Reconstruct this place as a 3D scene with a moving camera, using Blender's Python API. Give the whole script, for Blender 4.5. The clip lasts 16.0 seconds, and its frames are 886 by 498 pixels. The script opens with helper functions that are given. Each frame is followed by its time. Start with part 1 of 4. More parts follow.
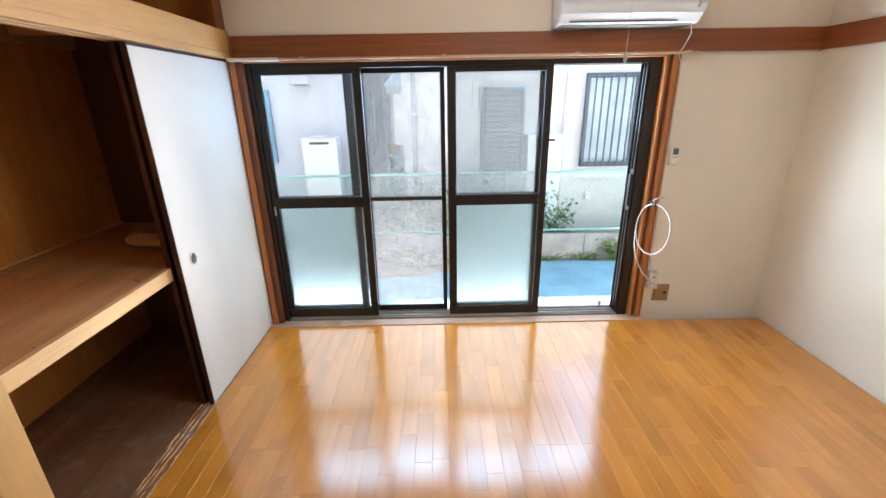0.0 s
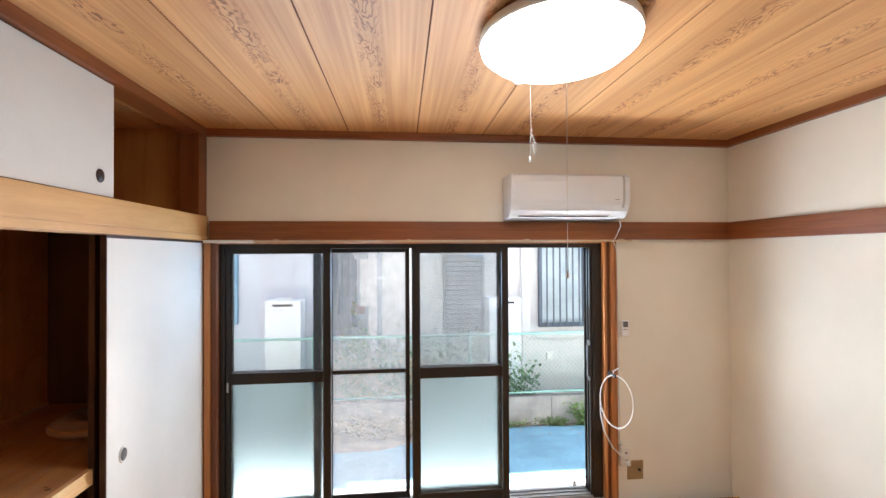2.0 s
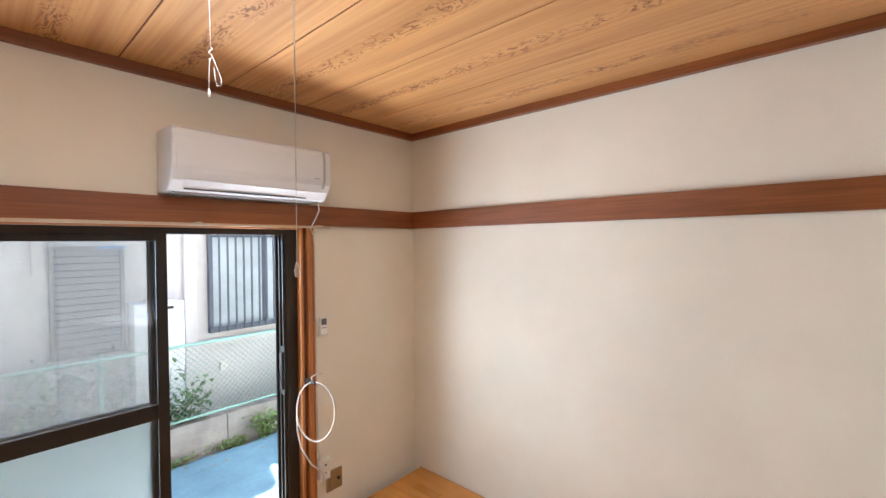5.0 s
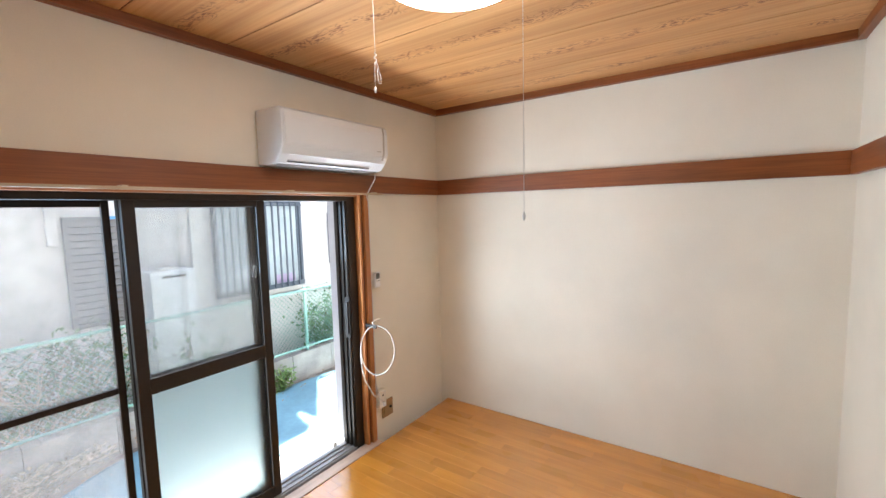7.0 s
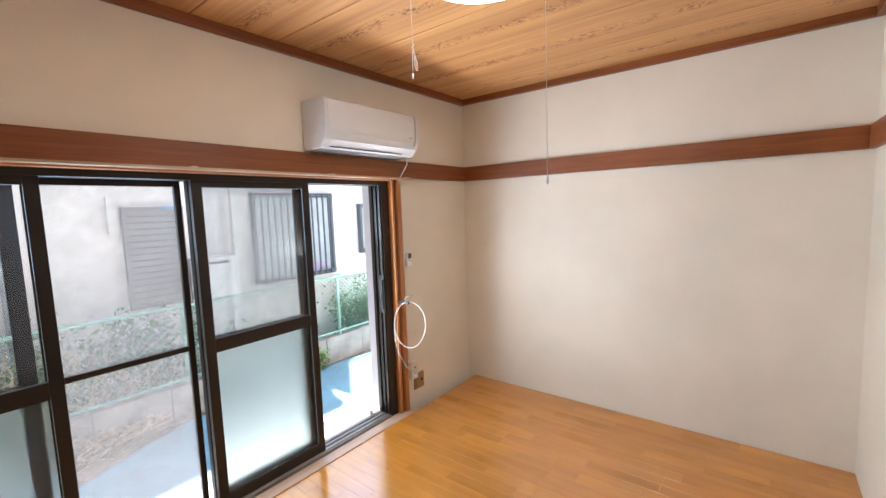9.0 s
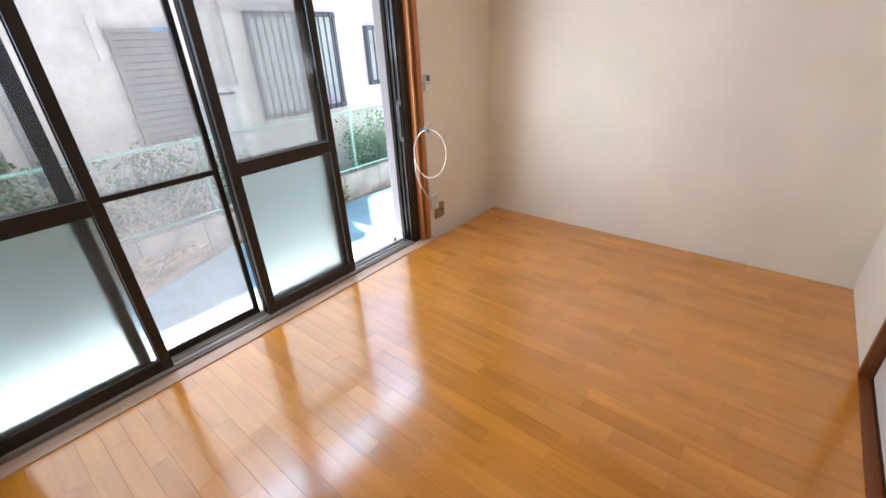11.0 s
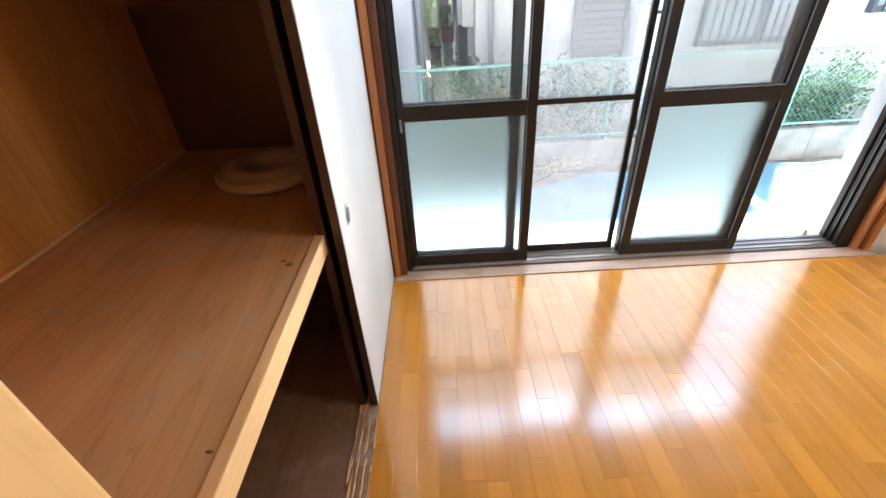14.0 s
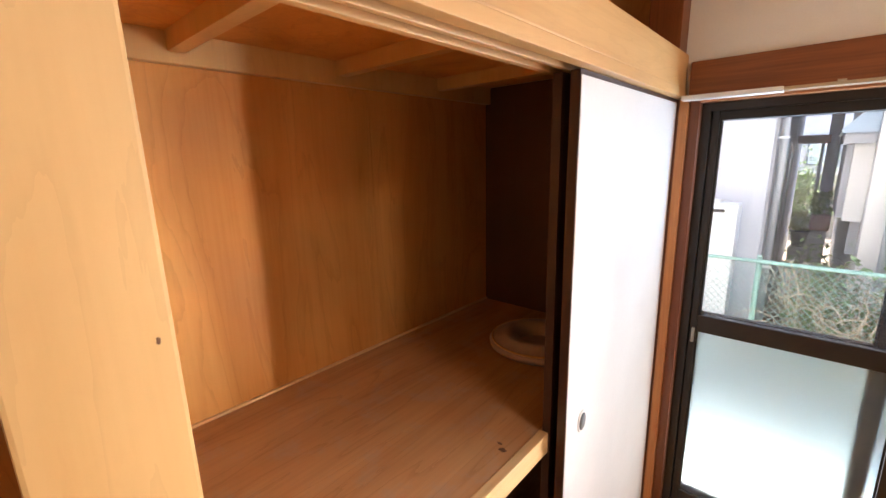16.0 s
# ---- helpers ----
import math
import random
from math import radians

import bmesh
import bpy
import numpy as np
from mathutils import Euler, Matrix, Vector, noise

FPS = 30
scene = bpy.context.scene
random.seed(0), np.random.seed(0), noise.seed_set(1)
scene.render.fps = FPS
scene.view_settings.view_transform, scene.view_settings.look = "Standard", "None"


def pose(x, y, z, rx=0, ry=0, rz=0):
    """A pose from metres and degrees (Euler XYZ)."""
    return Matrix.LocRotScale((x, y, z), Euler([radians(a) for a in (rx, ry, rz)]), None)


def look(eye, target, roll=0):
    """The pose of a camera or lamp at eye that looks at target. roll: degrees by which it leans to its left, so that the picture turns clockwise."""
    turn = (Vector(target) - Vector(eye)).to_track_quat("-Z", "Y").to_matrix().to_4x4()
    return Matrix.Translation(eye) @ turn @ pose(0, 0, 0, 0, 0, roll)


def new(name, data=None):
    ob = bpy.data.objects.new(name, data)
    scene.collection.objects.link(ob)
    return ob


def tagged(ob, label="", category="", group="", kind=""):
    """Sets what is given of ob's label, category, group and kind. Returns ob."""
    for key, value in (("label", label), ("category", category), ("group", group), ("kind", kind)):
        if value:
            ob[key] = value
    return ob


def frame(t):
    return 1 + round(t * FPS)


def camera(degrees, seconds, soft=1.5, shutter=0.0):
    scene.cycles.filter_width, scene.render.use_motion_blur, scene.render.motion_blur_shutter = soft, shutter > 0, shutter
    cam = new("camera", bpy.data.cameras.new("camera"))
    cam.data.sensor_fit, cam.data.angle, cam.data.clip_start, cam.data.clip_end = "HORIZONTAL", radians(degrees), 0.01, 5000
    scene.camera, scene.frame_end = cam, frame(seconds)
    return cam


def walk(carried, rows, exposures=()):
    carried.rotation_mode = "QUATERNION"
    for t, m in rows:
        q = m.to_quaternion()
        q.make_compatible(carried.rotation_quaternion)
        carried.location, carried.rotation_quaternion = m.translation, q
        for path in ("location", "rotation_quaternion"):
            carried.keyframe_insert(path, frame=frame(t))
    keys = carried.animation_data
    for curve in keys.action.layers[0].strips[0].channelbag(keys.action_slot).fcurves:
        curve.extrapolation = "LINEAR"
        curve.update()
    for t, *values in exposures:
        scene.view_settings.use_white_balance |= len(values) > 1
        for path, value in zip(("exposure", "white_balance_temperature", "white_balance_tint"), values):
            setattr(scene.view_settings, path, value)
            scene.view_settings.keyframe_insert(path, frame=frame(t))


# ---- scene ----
cam = camera(93.5, 16.0)
PATH = [
    (0, (0.258, 0.17, 1.484), (0.27, 2.052, 0.806), -1.0),
    (0.5, (0.251, 0.162, 1.534), (0.265, 2.116, 1.107), -0.8),
    (1, (0.252, 0.162, 1.578), (0.272, 2.15, 1.36), -0.7),
    (1.5, (0.251, 0.156, 1.617), (0.325, 2.154, 1.546), -0.5),
    (2, (0.255, 0.146, 1.63), (0.45, 2.136, 1.651), -0.3),
    (2.5, (0.254, 0.162, 1.628), (0.647, 2.122, 1.68), 0.1),
    (3, (0.3, 0.236, 1.649), (0.947, 2.128, 1.686), 0.7),
    (3.5, (0.388, 0.329, 1.625), (1.306, 2.104, 1.677), 1.3),
    (4, (0.440, 0.445, 1.616), (1.606, 2.068, 1.658), 0.8),
    (4.2, (0.440, 0.497, 1.615), (1.707, 2.045, 1.651), 0.4),
    (6.3, (-0.088, 0.778, 1.594), (1.512, 1.972, 1.464), -0.4),
    (6.5, (-0.182, 0.804, 1.584), (1.424, 1.987, 1.429), -0.1),
    (7, (-0.34, 0.797, 1.591), (1.297, 1.931, 1.406), -1.4),
    (7.5, (-0.449, 0.74, 1.585), (1.204, 1.852, 1.406), -1.9),
    (8, (-0.498, 0.758, 1.619), (1.129, 1.91, 1.46), -0.9),
    (8.2, (-0.495, 0.706, 1.593), (1.1, 1.905, 1.461), -0.5),
    (10.5, (-0.555, 0.772, 1.43), (0.918, 1.966, 0.797), -3.2),
    (11, (-0.529, 0.784, 1.386), (0.825, 1.948, 0.486), -3.0),
    (11.5, (-0.498, 0.787, 1.343), (0.71, 1.921, 0.223), -3.0),
    (12, (-0.48, 0.778, 1.307), (0.551, 1.922, 0.031), -3.4),
    (12.5, (-0.512, 0.825, 1.295), (0.336, 2.021, -0.065), -3.8),
    (13, (-0.573, 0.876, 1.29), (0.065, 2.219, -0.047), -3.7),
    (13.5, (-0.604, 0.888, 1.326), (-0.257, 2.41, 0.076), -3.5),
    (14, (-0.641, 0.935, 1.369), (-0.656, 2.61, 0.277), -3.5),
    (14.5, (-0.667, 1.004, 1.403), (-1.042, 2.748, 0.498), -3.1),
    (15, (-0.641, 1.013, 1.469), (-1.385, 2.729, 0.761), -2.6),
    (15.5, (-0.598, 1.035, 1.512), (-1.642, 2.656, 0.981), -1.8),
    (16, (-0.512, 1.016, 1.527), (-1.82, 2.467, 1.097), -1.4),
]
walk(cam, [(t, look(eye, target, roll)) for t, eye, target, roll in PATH],
     exposures=[(0, 2.52, 6080, 8), (1, 2.55, 6180, 9), (2.5, 2.38, 6380, 12), (4, 2.33, 6480, 15), (6.5, 2.33, 6280, 10), (8, 2.32, 6430, 13), (10.5, 2.22, 6480, 15), (12, 2.28, 6430, 15), (13, 2.52, 6330, 11),
                (13.5, 2.66, 6180, 8), (14.5, 2.74, 6380, 13), (15.5, 2.86, 6780, 18), (16, 2.90, 6780, 17)])

# ---- world, sun, light ----
world = bpy.data.worlds.new("sky")
scene.world = world
world.use_nodes = True
SUN_EL = 77.0
wn = world.node_tree.nodes
sky = wn.new("ShaderNodeTexSky")
sky.sky_type = "NISHITA"
sky.sun_disc = False
sky.sun_elevation, sky.sun_rotation = radians(SUN_EL), 0.0
wn["Background"].inputs["Strength"].default_value = 0.15
world.node_tree.links.new(sky.outputs[0], wn["Background"].inputs["Color"])
sun_data = bpy.data.lights.new("sun", "SUN")
sun_data.energy, sun_data.angle, sun_data.color = 5.0, radians(0.5), (1.0, 0.96, 0.9)
sun = new("sun", sun_data)
sun.matrix_world = look((0, math.cos(radians(SUN_EL)) * 20, math.sin(radians(SUN_EL)) * 20), (0, 0, 0))
WINDOW_GLOW = 0.52
LAMP_GLOW = 2.9
BAYS = ((-0.785, -0.230, 2.8465, 0.75), (-0.185, 0.284, 2.922, 1.0), (0.373, 0.913, 2.8465, 1.0), (0.962, 1.497, 2.90, 0.85))
# daylight standing in the four bays of the window, between the rails and the panes: clear glass above, frosted glass below
for x0, x1, wy, share in BAYS:
    for z0, z1, level, tint in ((0.09, 0.832, 0.72, (0.84, 0.94, 1.0)), (0.895, 1.28, 1.0, (0.72, 0.87, 1.0)), (1.28, 1.635, 3.2, (0.48, 0.73, 1.0))):
        win_data = bpy.data.lights.new("window_light", "AREA")
        win_data.shape, win_data.size, win_data.size_y = "RECTANGLE", x1 - x0, z1 - z0
        win_data.energy, win_data.spread, win_data.color = WINDOW_GLOW * share * level * math.pi * (x1 - x0) * (z1 - z0), radians(180), tint
        new("window_light", win_data).matrix_world = look(((x0 + x1) / 2, wy, (z0 + z1) / 2), ((x0 + x1) / 2, 0.0, (z0 + z1) / 2))
# light thrown up from the sunlit apron, standing in the upper part of the bays
for (x0, x1, wy, share), power, width, aim, uy in zip(BAYS, (0.16, 0.24, 0.24, 0.75), (0.5, 0.45, 0.5, 0.34), (0.0, 0.0, 0.15, 0.35), (2.80, 2.86, 2.80, 2.89)):
    up_data = bpy.data.lights.new("apron_light", "AREA")
    up_data.shape, up_data.size, up_data.size_y = "RECTANGLE", width, 0.14
    up_data.energy, up_data.spread, up_data.color = power, radians(86), (0.90, 0.96, 1.0)
    xm = (x0 + x1) / 2
    new("apron_light", up_data).matrix_world = look((xm, uy, 1.25), (xm + aim, uy - 0.75, 2.05))
# two fill lamps added in the open bay, aimed at closet and east wall
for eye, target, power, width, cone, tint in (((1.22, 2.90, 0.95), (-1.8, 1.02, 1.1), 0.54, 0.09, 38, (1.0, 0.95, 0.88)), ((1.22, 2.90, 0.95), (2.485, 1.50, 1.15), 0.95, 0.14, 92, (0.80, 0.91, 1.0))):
    fill_data = bpy.data.lights.new("open_bay_fill", "AREA")
    fill_data.shape, fill_data.size, fill_data.size_y = "RECTANGLE", width, 1.2
    fill_data.energy, fill_data.spread, fill_data.color = power, radians(cone), tint
    new("open_bay_fill", fill_data).matrix_world = look(eye, target)


# ---- materials ----
def mat(name):
    m = bpy.data.materials.new(name)
    m.use_nodes = True
    nt = m.node_tree
    return m, nt, nt.nodes["Principled BSDF"]


def node(nt, kind, **sets):
    n = nt.nodes.new(kind)
    for key, value in sets.items():
        n.inputs[key].default_value = value
    return n


def ramp(nt, fac, stops):
    r = nt.nodes.new("ShaderNodeValToRGB")
    els = r.color_ramp.elements
    while len(els) < len(stops):
        els.new(0.5)
    for e, (p, c) in zip(els, stops):
        e.position, e.color = p, (*c, 1)
    nt.links.new(fac, r.inputs[0])
    return r.outputs[0]


def coords(nt, scale, source="Object", shift=None):
    tc = nt.nodes.new("ShaderNodeTexCoord")
    mp = nt.nodes.new("ShaderNodeMapping")
    mp.inputs["Scale"].default_value = scale
    nt.links.new(tc.outputs[source], mp.inputs["Vector"])
    if shift is not None:
        nt.links.new(shift, mp.inputs["Location"])
    return mp.outputs[0]


def mixc(nt, fac, a, b, mode="MIX"):
    m = nt.nodes.new("ShaderNodeMix")
    m.data_type, m.blend_type = "RGBA", mode
    for sock, v in ((m.inputs[0], fac), (m.inputs[6], a), (m.inputs[7], b)):
        if hasattr(v, "is_linked"):
            nt.links.new(v, sock)
        else:
            sock.default_value = (*v, 1) if isinstance(v, tuple) else v
    return m.outputs[2]


def bump(nt, height, strength, distance, bsdf):
    b = nt.nodes.new("ShaderNodeBump")
    b.inputs["Strength"].default_value, b.inputs["Distance"].default_value = strength, distance
    nt.links.new(height, b.inputs["Height"])
    nt.links.new(b.outputs[0], bsdf.inputs["Normal"])


def plain(name, color, rough=0.6, metal=0.0, vary=0.06, grain=60.0, relief=0.15, stain=3.0, spec=0.5):
    """Paint, plastic, plaster, metal: a base colour with fine grain and slow stains."""
    m, nt, b = mat(name)
    v = coords(nt, (1, 1, 1))
    n1 = node(nt, "ShaderNodeTexNoise", Scale=grain, Detail=4.0)
    n2 = node(nt, "ShaderNodeTexNoise", Scale=stain, Detail=5.0)
    for n in (n1, n2):
        nt.links.new(v, n.inputs["Vector"])
    lo = tuple(max(0, c * (1 - 2 * vary)) for c in color)
    hi = tuple(min(1, c * (1 + vary)) for c in color)
    c2 = ramp(nt, n2.outputs[0], [(0.3, lo), (0.65, hi)])
    c1 = ramp(nt, n1.outputs[0], [(0.3, (1 - vary,) * 3), (0.7, (1, 1, 1))])
    nt.links.new(mixc(nt, 1.0, c2, c1, "MULTIPLY"), b.inputs["Base Color"])
    b.inputs["Roughness"].default_value, b.inputs["Metallic"].default_value = rough, metal
    b.inputs["Specular IOR Level"].default_value = spec
    if relief:
        bump(nt, n1.outputs[0], relief, 0.002, b)
    return m


def wood(name, dark, light, axis, rough=0.45, scale=1.0, wear=0.0, random_tone=0.0, coat=0.0, relief=0.1, fine_amount=0.35, stripe=22.0, rings=0.0, spec=0.5):
    """Timber with its grain along axis 0, 1 or 2; random_tone shifts the tone from piece to piece."""
    m, nt, b = mat(name)
    sc = [stripe * scale] * 3
    sc[axis] = 1.1 * scale
    shift, rnd = None, None
    if random_tone:
        oi = nt.nodes.new("ShaderNodeObjectInfo")
        rnd = oi.outputs["Random"]
        sh = nt.nodes.new("ShaderNodeVectorMath")
        sh.operation = "SCALE"
        sh.inputs[0].default_value = (37, 53, 71)
        nt.links.new(rnd, sh.inputs["Scale"])
        shift = sh.outputs[0]
    v = coords(nt, sc, shift=shift)
    n1 = node(nt, "ShaderNodeTexNoise", Scale=1.0, Detail=6.0, Distortion=0.6)
    nt.links.new(v, n1.inputs["Vector"])
    fine = [160 * scale] * 3
    fine[axis] = 5 * scale
    n2 = node(nt, "ShaderNodeTexNoise", Scale=1.0, Detail=3.0)
    nt.links.new(coords(nt, fine, shift=shift), n2.inputs["Vector"])
    slow = node(nt, "ShaderNodeTexNoise", Scale=1.6, Detail=3.0)
    nt.links.new(coords(nt, (1, 1, 1), shift=shift), slow.inputs["Vector"])
    c = ramp(nt, n1.outputs[0], [(0.32, dark), (0.66, light)])
    c = mixc(nt, fine_amount, c, ramp(nt, n2.outputs[0], [(0.35, dark), (0.6, light)]))
    c = mixc(nt, 1.0, c, ramp(nt, slow.outputs[0], [(0.3, (0.8, 0.78, 0.76)), (0.7, (1.08, 1.06, 1.03))]), "MULTIPLY")
    if rings:
        k = nt.nodes.new("ShaderNodeMath")
        k.operation, k.inputs[1].default_value = "MULTIPLY", 9.0
        nt.links.new(n1.outputs[0], k.inputs[0])
        fr = nt.nodes.new("ShaderNodeMath")
        fr.operation = "FRACT"
        nt.links.new(k.outputs[0], fr.inputs[0])
        c = mixc(nt, rings, c, mixc(nt, 1.0, c, ramp(nt, fr.outputs[0], [(0.0, (0.62, 0.55, 0.48)), (0.22, (1, 1, 1)), (0.9, (1.02, 1.02, 1.02))]), "MULTIPLY"))
    if random_tone:
        t = random_tone
        c = mixc(nt, 1.0, c, ramp(nt, rnd, [(0.0, (1 - t, 1 - 1.25 * t, 1 - 1.5 * t)), (1.0, (1 + t * 0.55, 1 + t * 0.6, 1 + t * 0.6))]), "MULTIPLY")
    if wear:
        w = node(nt, "ShaderNodeTexNoise", Scale=9.0, Detail=8.0, Roughness=0.7)
        nt.links.new(coords(nt, (1, 1, 1)), w.inputs["Vector"])
        c = mixc(nt, ramp(nt, w.outputs[0], [(0.52, (0, 0, 0)), (0.62, (wear, wear, wear))]), c, (0.42, 0.34, 0.27))
    nt.links.new(c, b.inputs["Base Color"])
    r = ramp(nt, slow.outputs[0], [(0.3, (rough * 0.85,) * 3), (0.7, (rough * 1.15,) * 3)])
    nt.links.new(r, b.inputs["Roughness"])
    b.inputs["Specular IOR Level"].default_value = spec
    b.inputs["Coat Weight"].default_value = coat
    b.inputs["Coat Roughness"].default_value = 0.155
    b.inputs["Coat IOR"].default_value = 1.95
    if relief:
        bump(nt, n2.outputs[0], relief, 0.001, b)
    return m


def ceiling_board():
    """Printed cedar boards: flamed figure down the middle of each board, straight grain to its sides."""
    m, nt, b = mat("cedar_ceiling")
    v = coords(nt, (1, 1, 1))
    sep = nt.nodes.new("ShaderNodeSeparateXYZ")
    nt.links.new(v, sep.inputs[0])

    def calc(op, a, bb=0.0, cc=0.0):
        n = nt.nodes.new("ShaderNodeMath")
        n.operation = op
        for sock, val in zip(n.inputs, (a, bb, cc)):
            if hasattr(val, "is_linked"):
                nt.links.new(val, sock)
            else:
                sock.default_value = val
        return n.outputs[0]

    u = calc("DIVIDE", calc("SUBTRACT", sep.outputs[0], JOINT0), BOARD)
    du = calc("ABSOLUTE", calc("SUBTRACT", calc("FRACT", u), 0.5))
    n1 = node(nt, "ShaderNodeTexNoise", Scale=1.0, Detail=3.0, Roughness=0.62, Distortion=0.35)
    nt.links.new(coords(nt, (11.0, 4.2, 1)), n1.inputs["Vector"])
    n3 = node(nt, "ShaderNodeTexNoise", Scale=1.0, Detail=4.0, Roughness=0.7)
    nt.links.new(coords(nt, (90, 24, 1)), n3.inputs["Vector"])
    core = calc("SUBTRACT", 1.0, calc("SMOOTH_MIN", calc("MULTIPLY", calc("POWER", calc("MULTIPLY", du, 7.6), 2.0), 1.0), 1.0, 0.2))
    f = calc("MULTIPLY_ADD", n1.outputs[0], 11.0, calc("MULTIPLY", du, 12.0))
    f = calc("MULTIPLY_ADD", n3.outputs[0], 0.7, f)
    line = calc("ABSOLUTE", calc("SUBTRACT", calc("FRACT", f), 0.5))
    flame = ramp(nt, line, [(0.06, (1, 1, 1)), (0.24, (0, 0, 0))])
    gaps = node(nt, "ShaderNodeTexNoise", Scale=1.0, Detail=2.0)
    nt.links.new(coords(nt, (16, 7, 1)), gaps.inputs["Vector"])
    flame = calc("MULTIPLY", flame, ramp(nt, gaps.outputs[0], [(0.38, (0.12,) * 3), (0.52, (1.0,) * 3)]))
    flame = calc("MULTIPLY", flame, calc("MAXIMUM", core, 0.0))
    n2 = node(nt, "ShaderNodeTexNoise", Scale=1.0, Detail=4.0)
    nt.links.new(coords(nt, (70, 1.2, 1)), n2.inputs["Vector"])
    slow = node(nt, "ShaderNodeTexNoise", Scale=1.0, Detail=2.0)
    nt.links.new(coords(nt, (9, 0.7, 1)), slow.inputs["Vector"])
    c = ramp(nt, n2.outputs[0], [(0.32, (0.58, 0.285, 0.105)), (0.68, (0.70, 0.395, 0.168))])
    c = mixc(nt, 1.0, c, ramp(nt, slow.outputs[0], [(0.3, (0.82, 0.78, 0.74)), (0.7, (1.08, 1.08, 1.08))]), "MULTIPLY")
    c = mixc(nt, flame, c, (0.24, 0.085, 0.028))
    nt.links.new(c, b.inputs["Base Color"])
    b.inputs["Roughness"].default_value = 0.5
    bump(nt, n2.outputs[0], 0.08, 0.001, b)
    return m


def glass_clear(name, tint=(0.955, 0.965, 0.965), dust=0.035):
    m, nt, b = mat(name)
    nt.nodes.remove(b)
    tr = node(nt, "ShaderNodeBsdfTransparent", Color=(*tint, 1))
    gl = node(nt, "ShaderNodeBsdfGlossy", Roughness=0.01)
    fr = node(nt, "ShaderNodeFresnel", IOR=1.45)
    mx = nt.nodes.new("ShaderNodeMixShader")
    nt.links.new(fr.outputs[0], mx.inputs[0])
    nt.links.new(tr.outputs[0], mx.inputs[1])
    nt.links.new(gl.outputs[0], mx.inputs[2])
    du = node(nt, "ShaderNodeBsdfTranslucent", Color=(0.84, 0.87, 0.90, 1))
    nz = node(nt, "ShaderNodeTexNoise", Scale=5.0, Detail=6.0)
    nt.links.new(coords(nt, (1, 1, 0.4)), nz.inputs["Vector"])
    mx2 = nt.nodes.new("ShaderNodeMixShader")
    nt.links.new(ramp(nt, nz.outputs[0], [(0.3, (dust * 0.7,) * 3), (0.7, (dust * 1.3,) * 3)]), mx2.inputs[0])
    nt.links.new(mx.outputs[0], mx2.inputs[1])
    nt.links.new(du.outputs[0], mx2.inputs[2])
    nt.links.new(mx2.outputs[0], nt.nodes["Material Output"].inputs[0])
    return m


def glass_frosted():
    m, nt, b = mat("frosted_glass")
    b.inputs["Base Color"].default_value = (0.82, 0.895, 0.895, 1)
    b.inputs["Transmission Weight"].default_value = 1.0
    b.inputs["Roughness"].default_value = 0.42
    b.inputs["IOR"].default_value = 1.35
    n = node(nt, "ShaderNodeTexNoise", Scale=350.0, Detail=2.0)
    nt.links.new(coords(nt, (1, 1, 1)), n.inputs["Vector"])
    bump(nt, n.outputs[0], 0.25, 0.001, b)
    return m


def netting():
    m, nt, b = mat("insect_netting")
    nt.nodes.remove(b)
    tr = nt.nodes.new("ShaderNodeBsdfTransparent")
    df = node(nt, "ShaderNodeBsdfTranslucent", Color=(0.58, 0.57, 0.56, 1))
    n = node(nt, "ShaderNodeTexNoise", Scale=14.0, Detail=4.0)
    nt.links.new(coords(nt, (1, 1, 1)), n.inputs["Vector"])
    mx = nt.nodes.new("ShaderNodeMixShader")
    nt.links.new(ramp(nt, n.outputs[0], [(0.3, (0.25,) * 3), (0.7, (0.32,) * 3)]), mx.inputs[0])
    nt.links.new(tr.outputs[0], mx.inputs[1])
    nt.links.new(df.outputs[0], mx.inputs[2])
    nt.links.new(mx.outputs[0], nt.nodes["Material Output"].inputs[0])
    return m


def leaf_mat(name, a, c):
    m, nt, b = mat(name)
    ge = nt.nodes.new("ShaderNodeNewGeometry")
    nt.links.new(ramp(nt, ge.outputs["Random Per Island"], [(0.0, a), (1.0, c)]), b.inputs["Base Color"])
    b.inputs["Roughness"].default_value = 0.55
    return m


def glow(name, color, strength):
    m, nt, b = mat(name)
    b.inputs["Base Color"].default_value = (0.9, 0.9, 0.88, 1)
    b.inputs["Roughness"].default_value = 0.35
    b.inputs["Emission Color"].default_value = (*color, 1)
    b.inputs["Emission Strength"].default_value = strength
    return m


JOINT0, BOARD, CEIL = -0.073, 0.4235, 2.39
M_WALL = plain("wallpaper", (0.84, 0.793, 0.688), 0.85, vary=0.035, grain=190.0, relief=0.35, stain=1.6, spec=0.2)
M_TRIM = wood("stained_trim", (0.17, 0.048, 0.012), (0.30, 0.095, 0.026), 0, 0.4)
M_TRIM_Y = wood("stained_trim_y", (0.17, 0.048, 0.012), (0.30, 0.095, 0.026), 1, 0.4)
M_TRIM_Z = wood("stained_trim_z", (0.17, 0.048, 0.012), (0.30, 0.095, 0.026), 2, 0.4)
M_FRAME = wood("window_casing_wood", (0.42, 0.155, 0.042), (0.58, 0.245, 0.08), 2, 0.42)
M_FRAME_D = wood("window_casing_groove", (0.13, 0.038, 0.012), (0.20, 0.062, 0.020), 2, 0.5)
M_FRAME_X = wood("window_casing_head", (0.36, 0.125, 0.035), (0.52, 0.21, 0.07), 0, 0.42)
M_SILL = wood("worn_sill", (0.46, 0.31, 0.23), (0.66, 0.50, 0.40), 0, 0.3, wear=0.4)
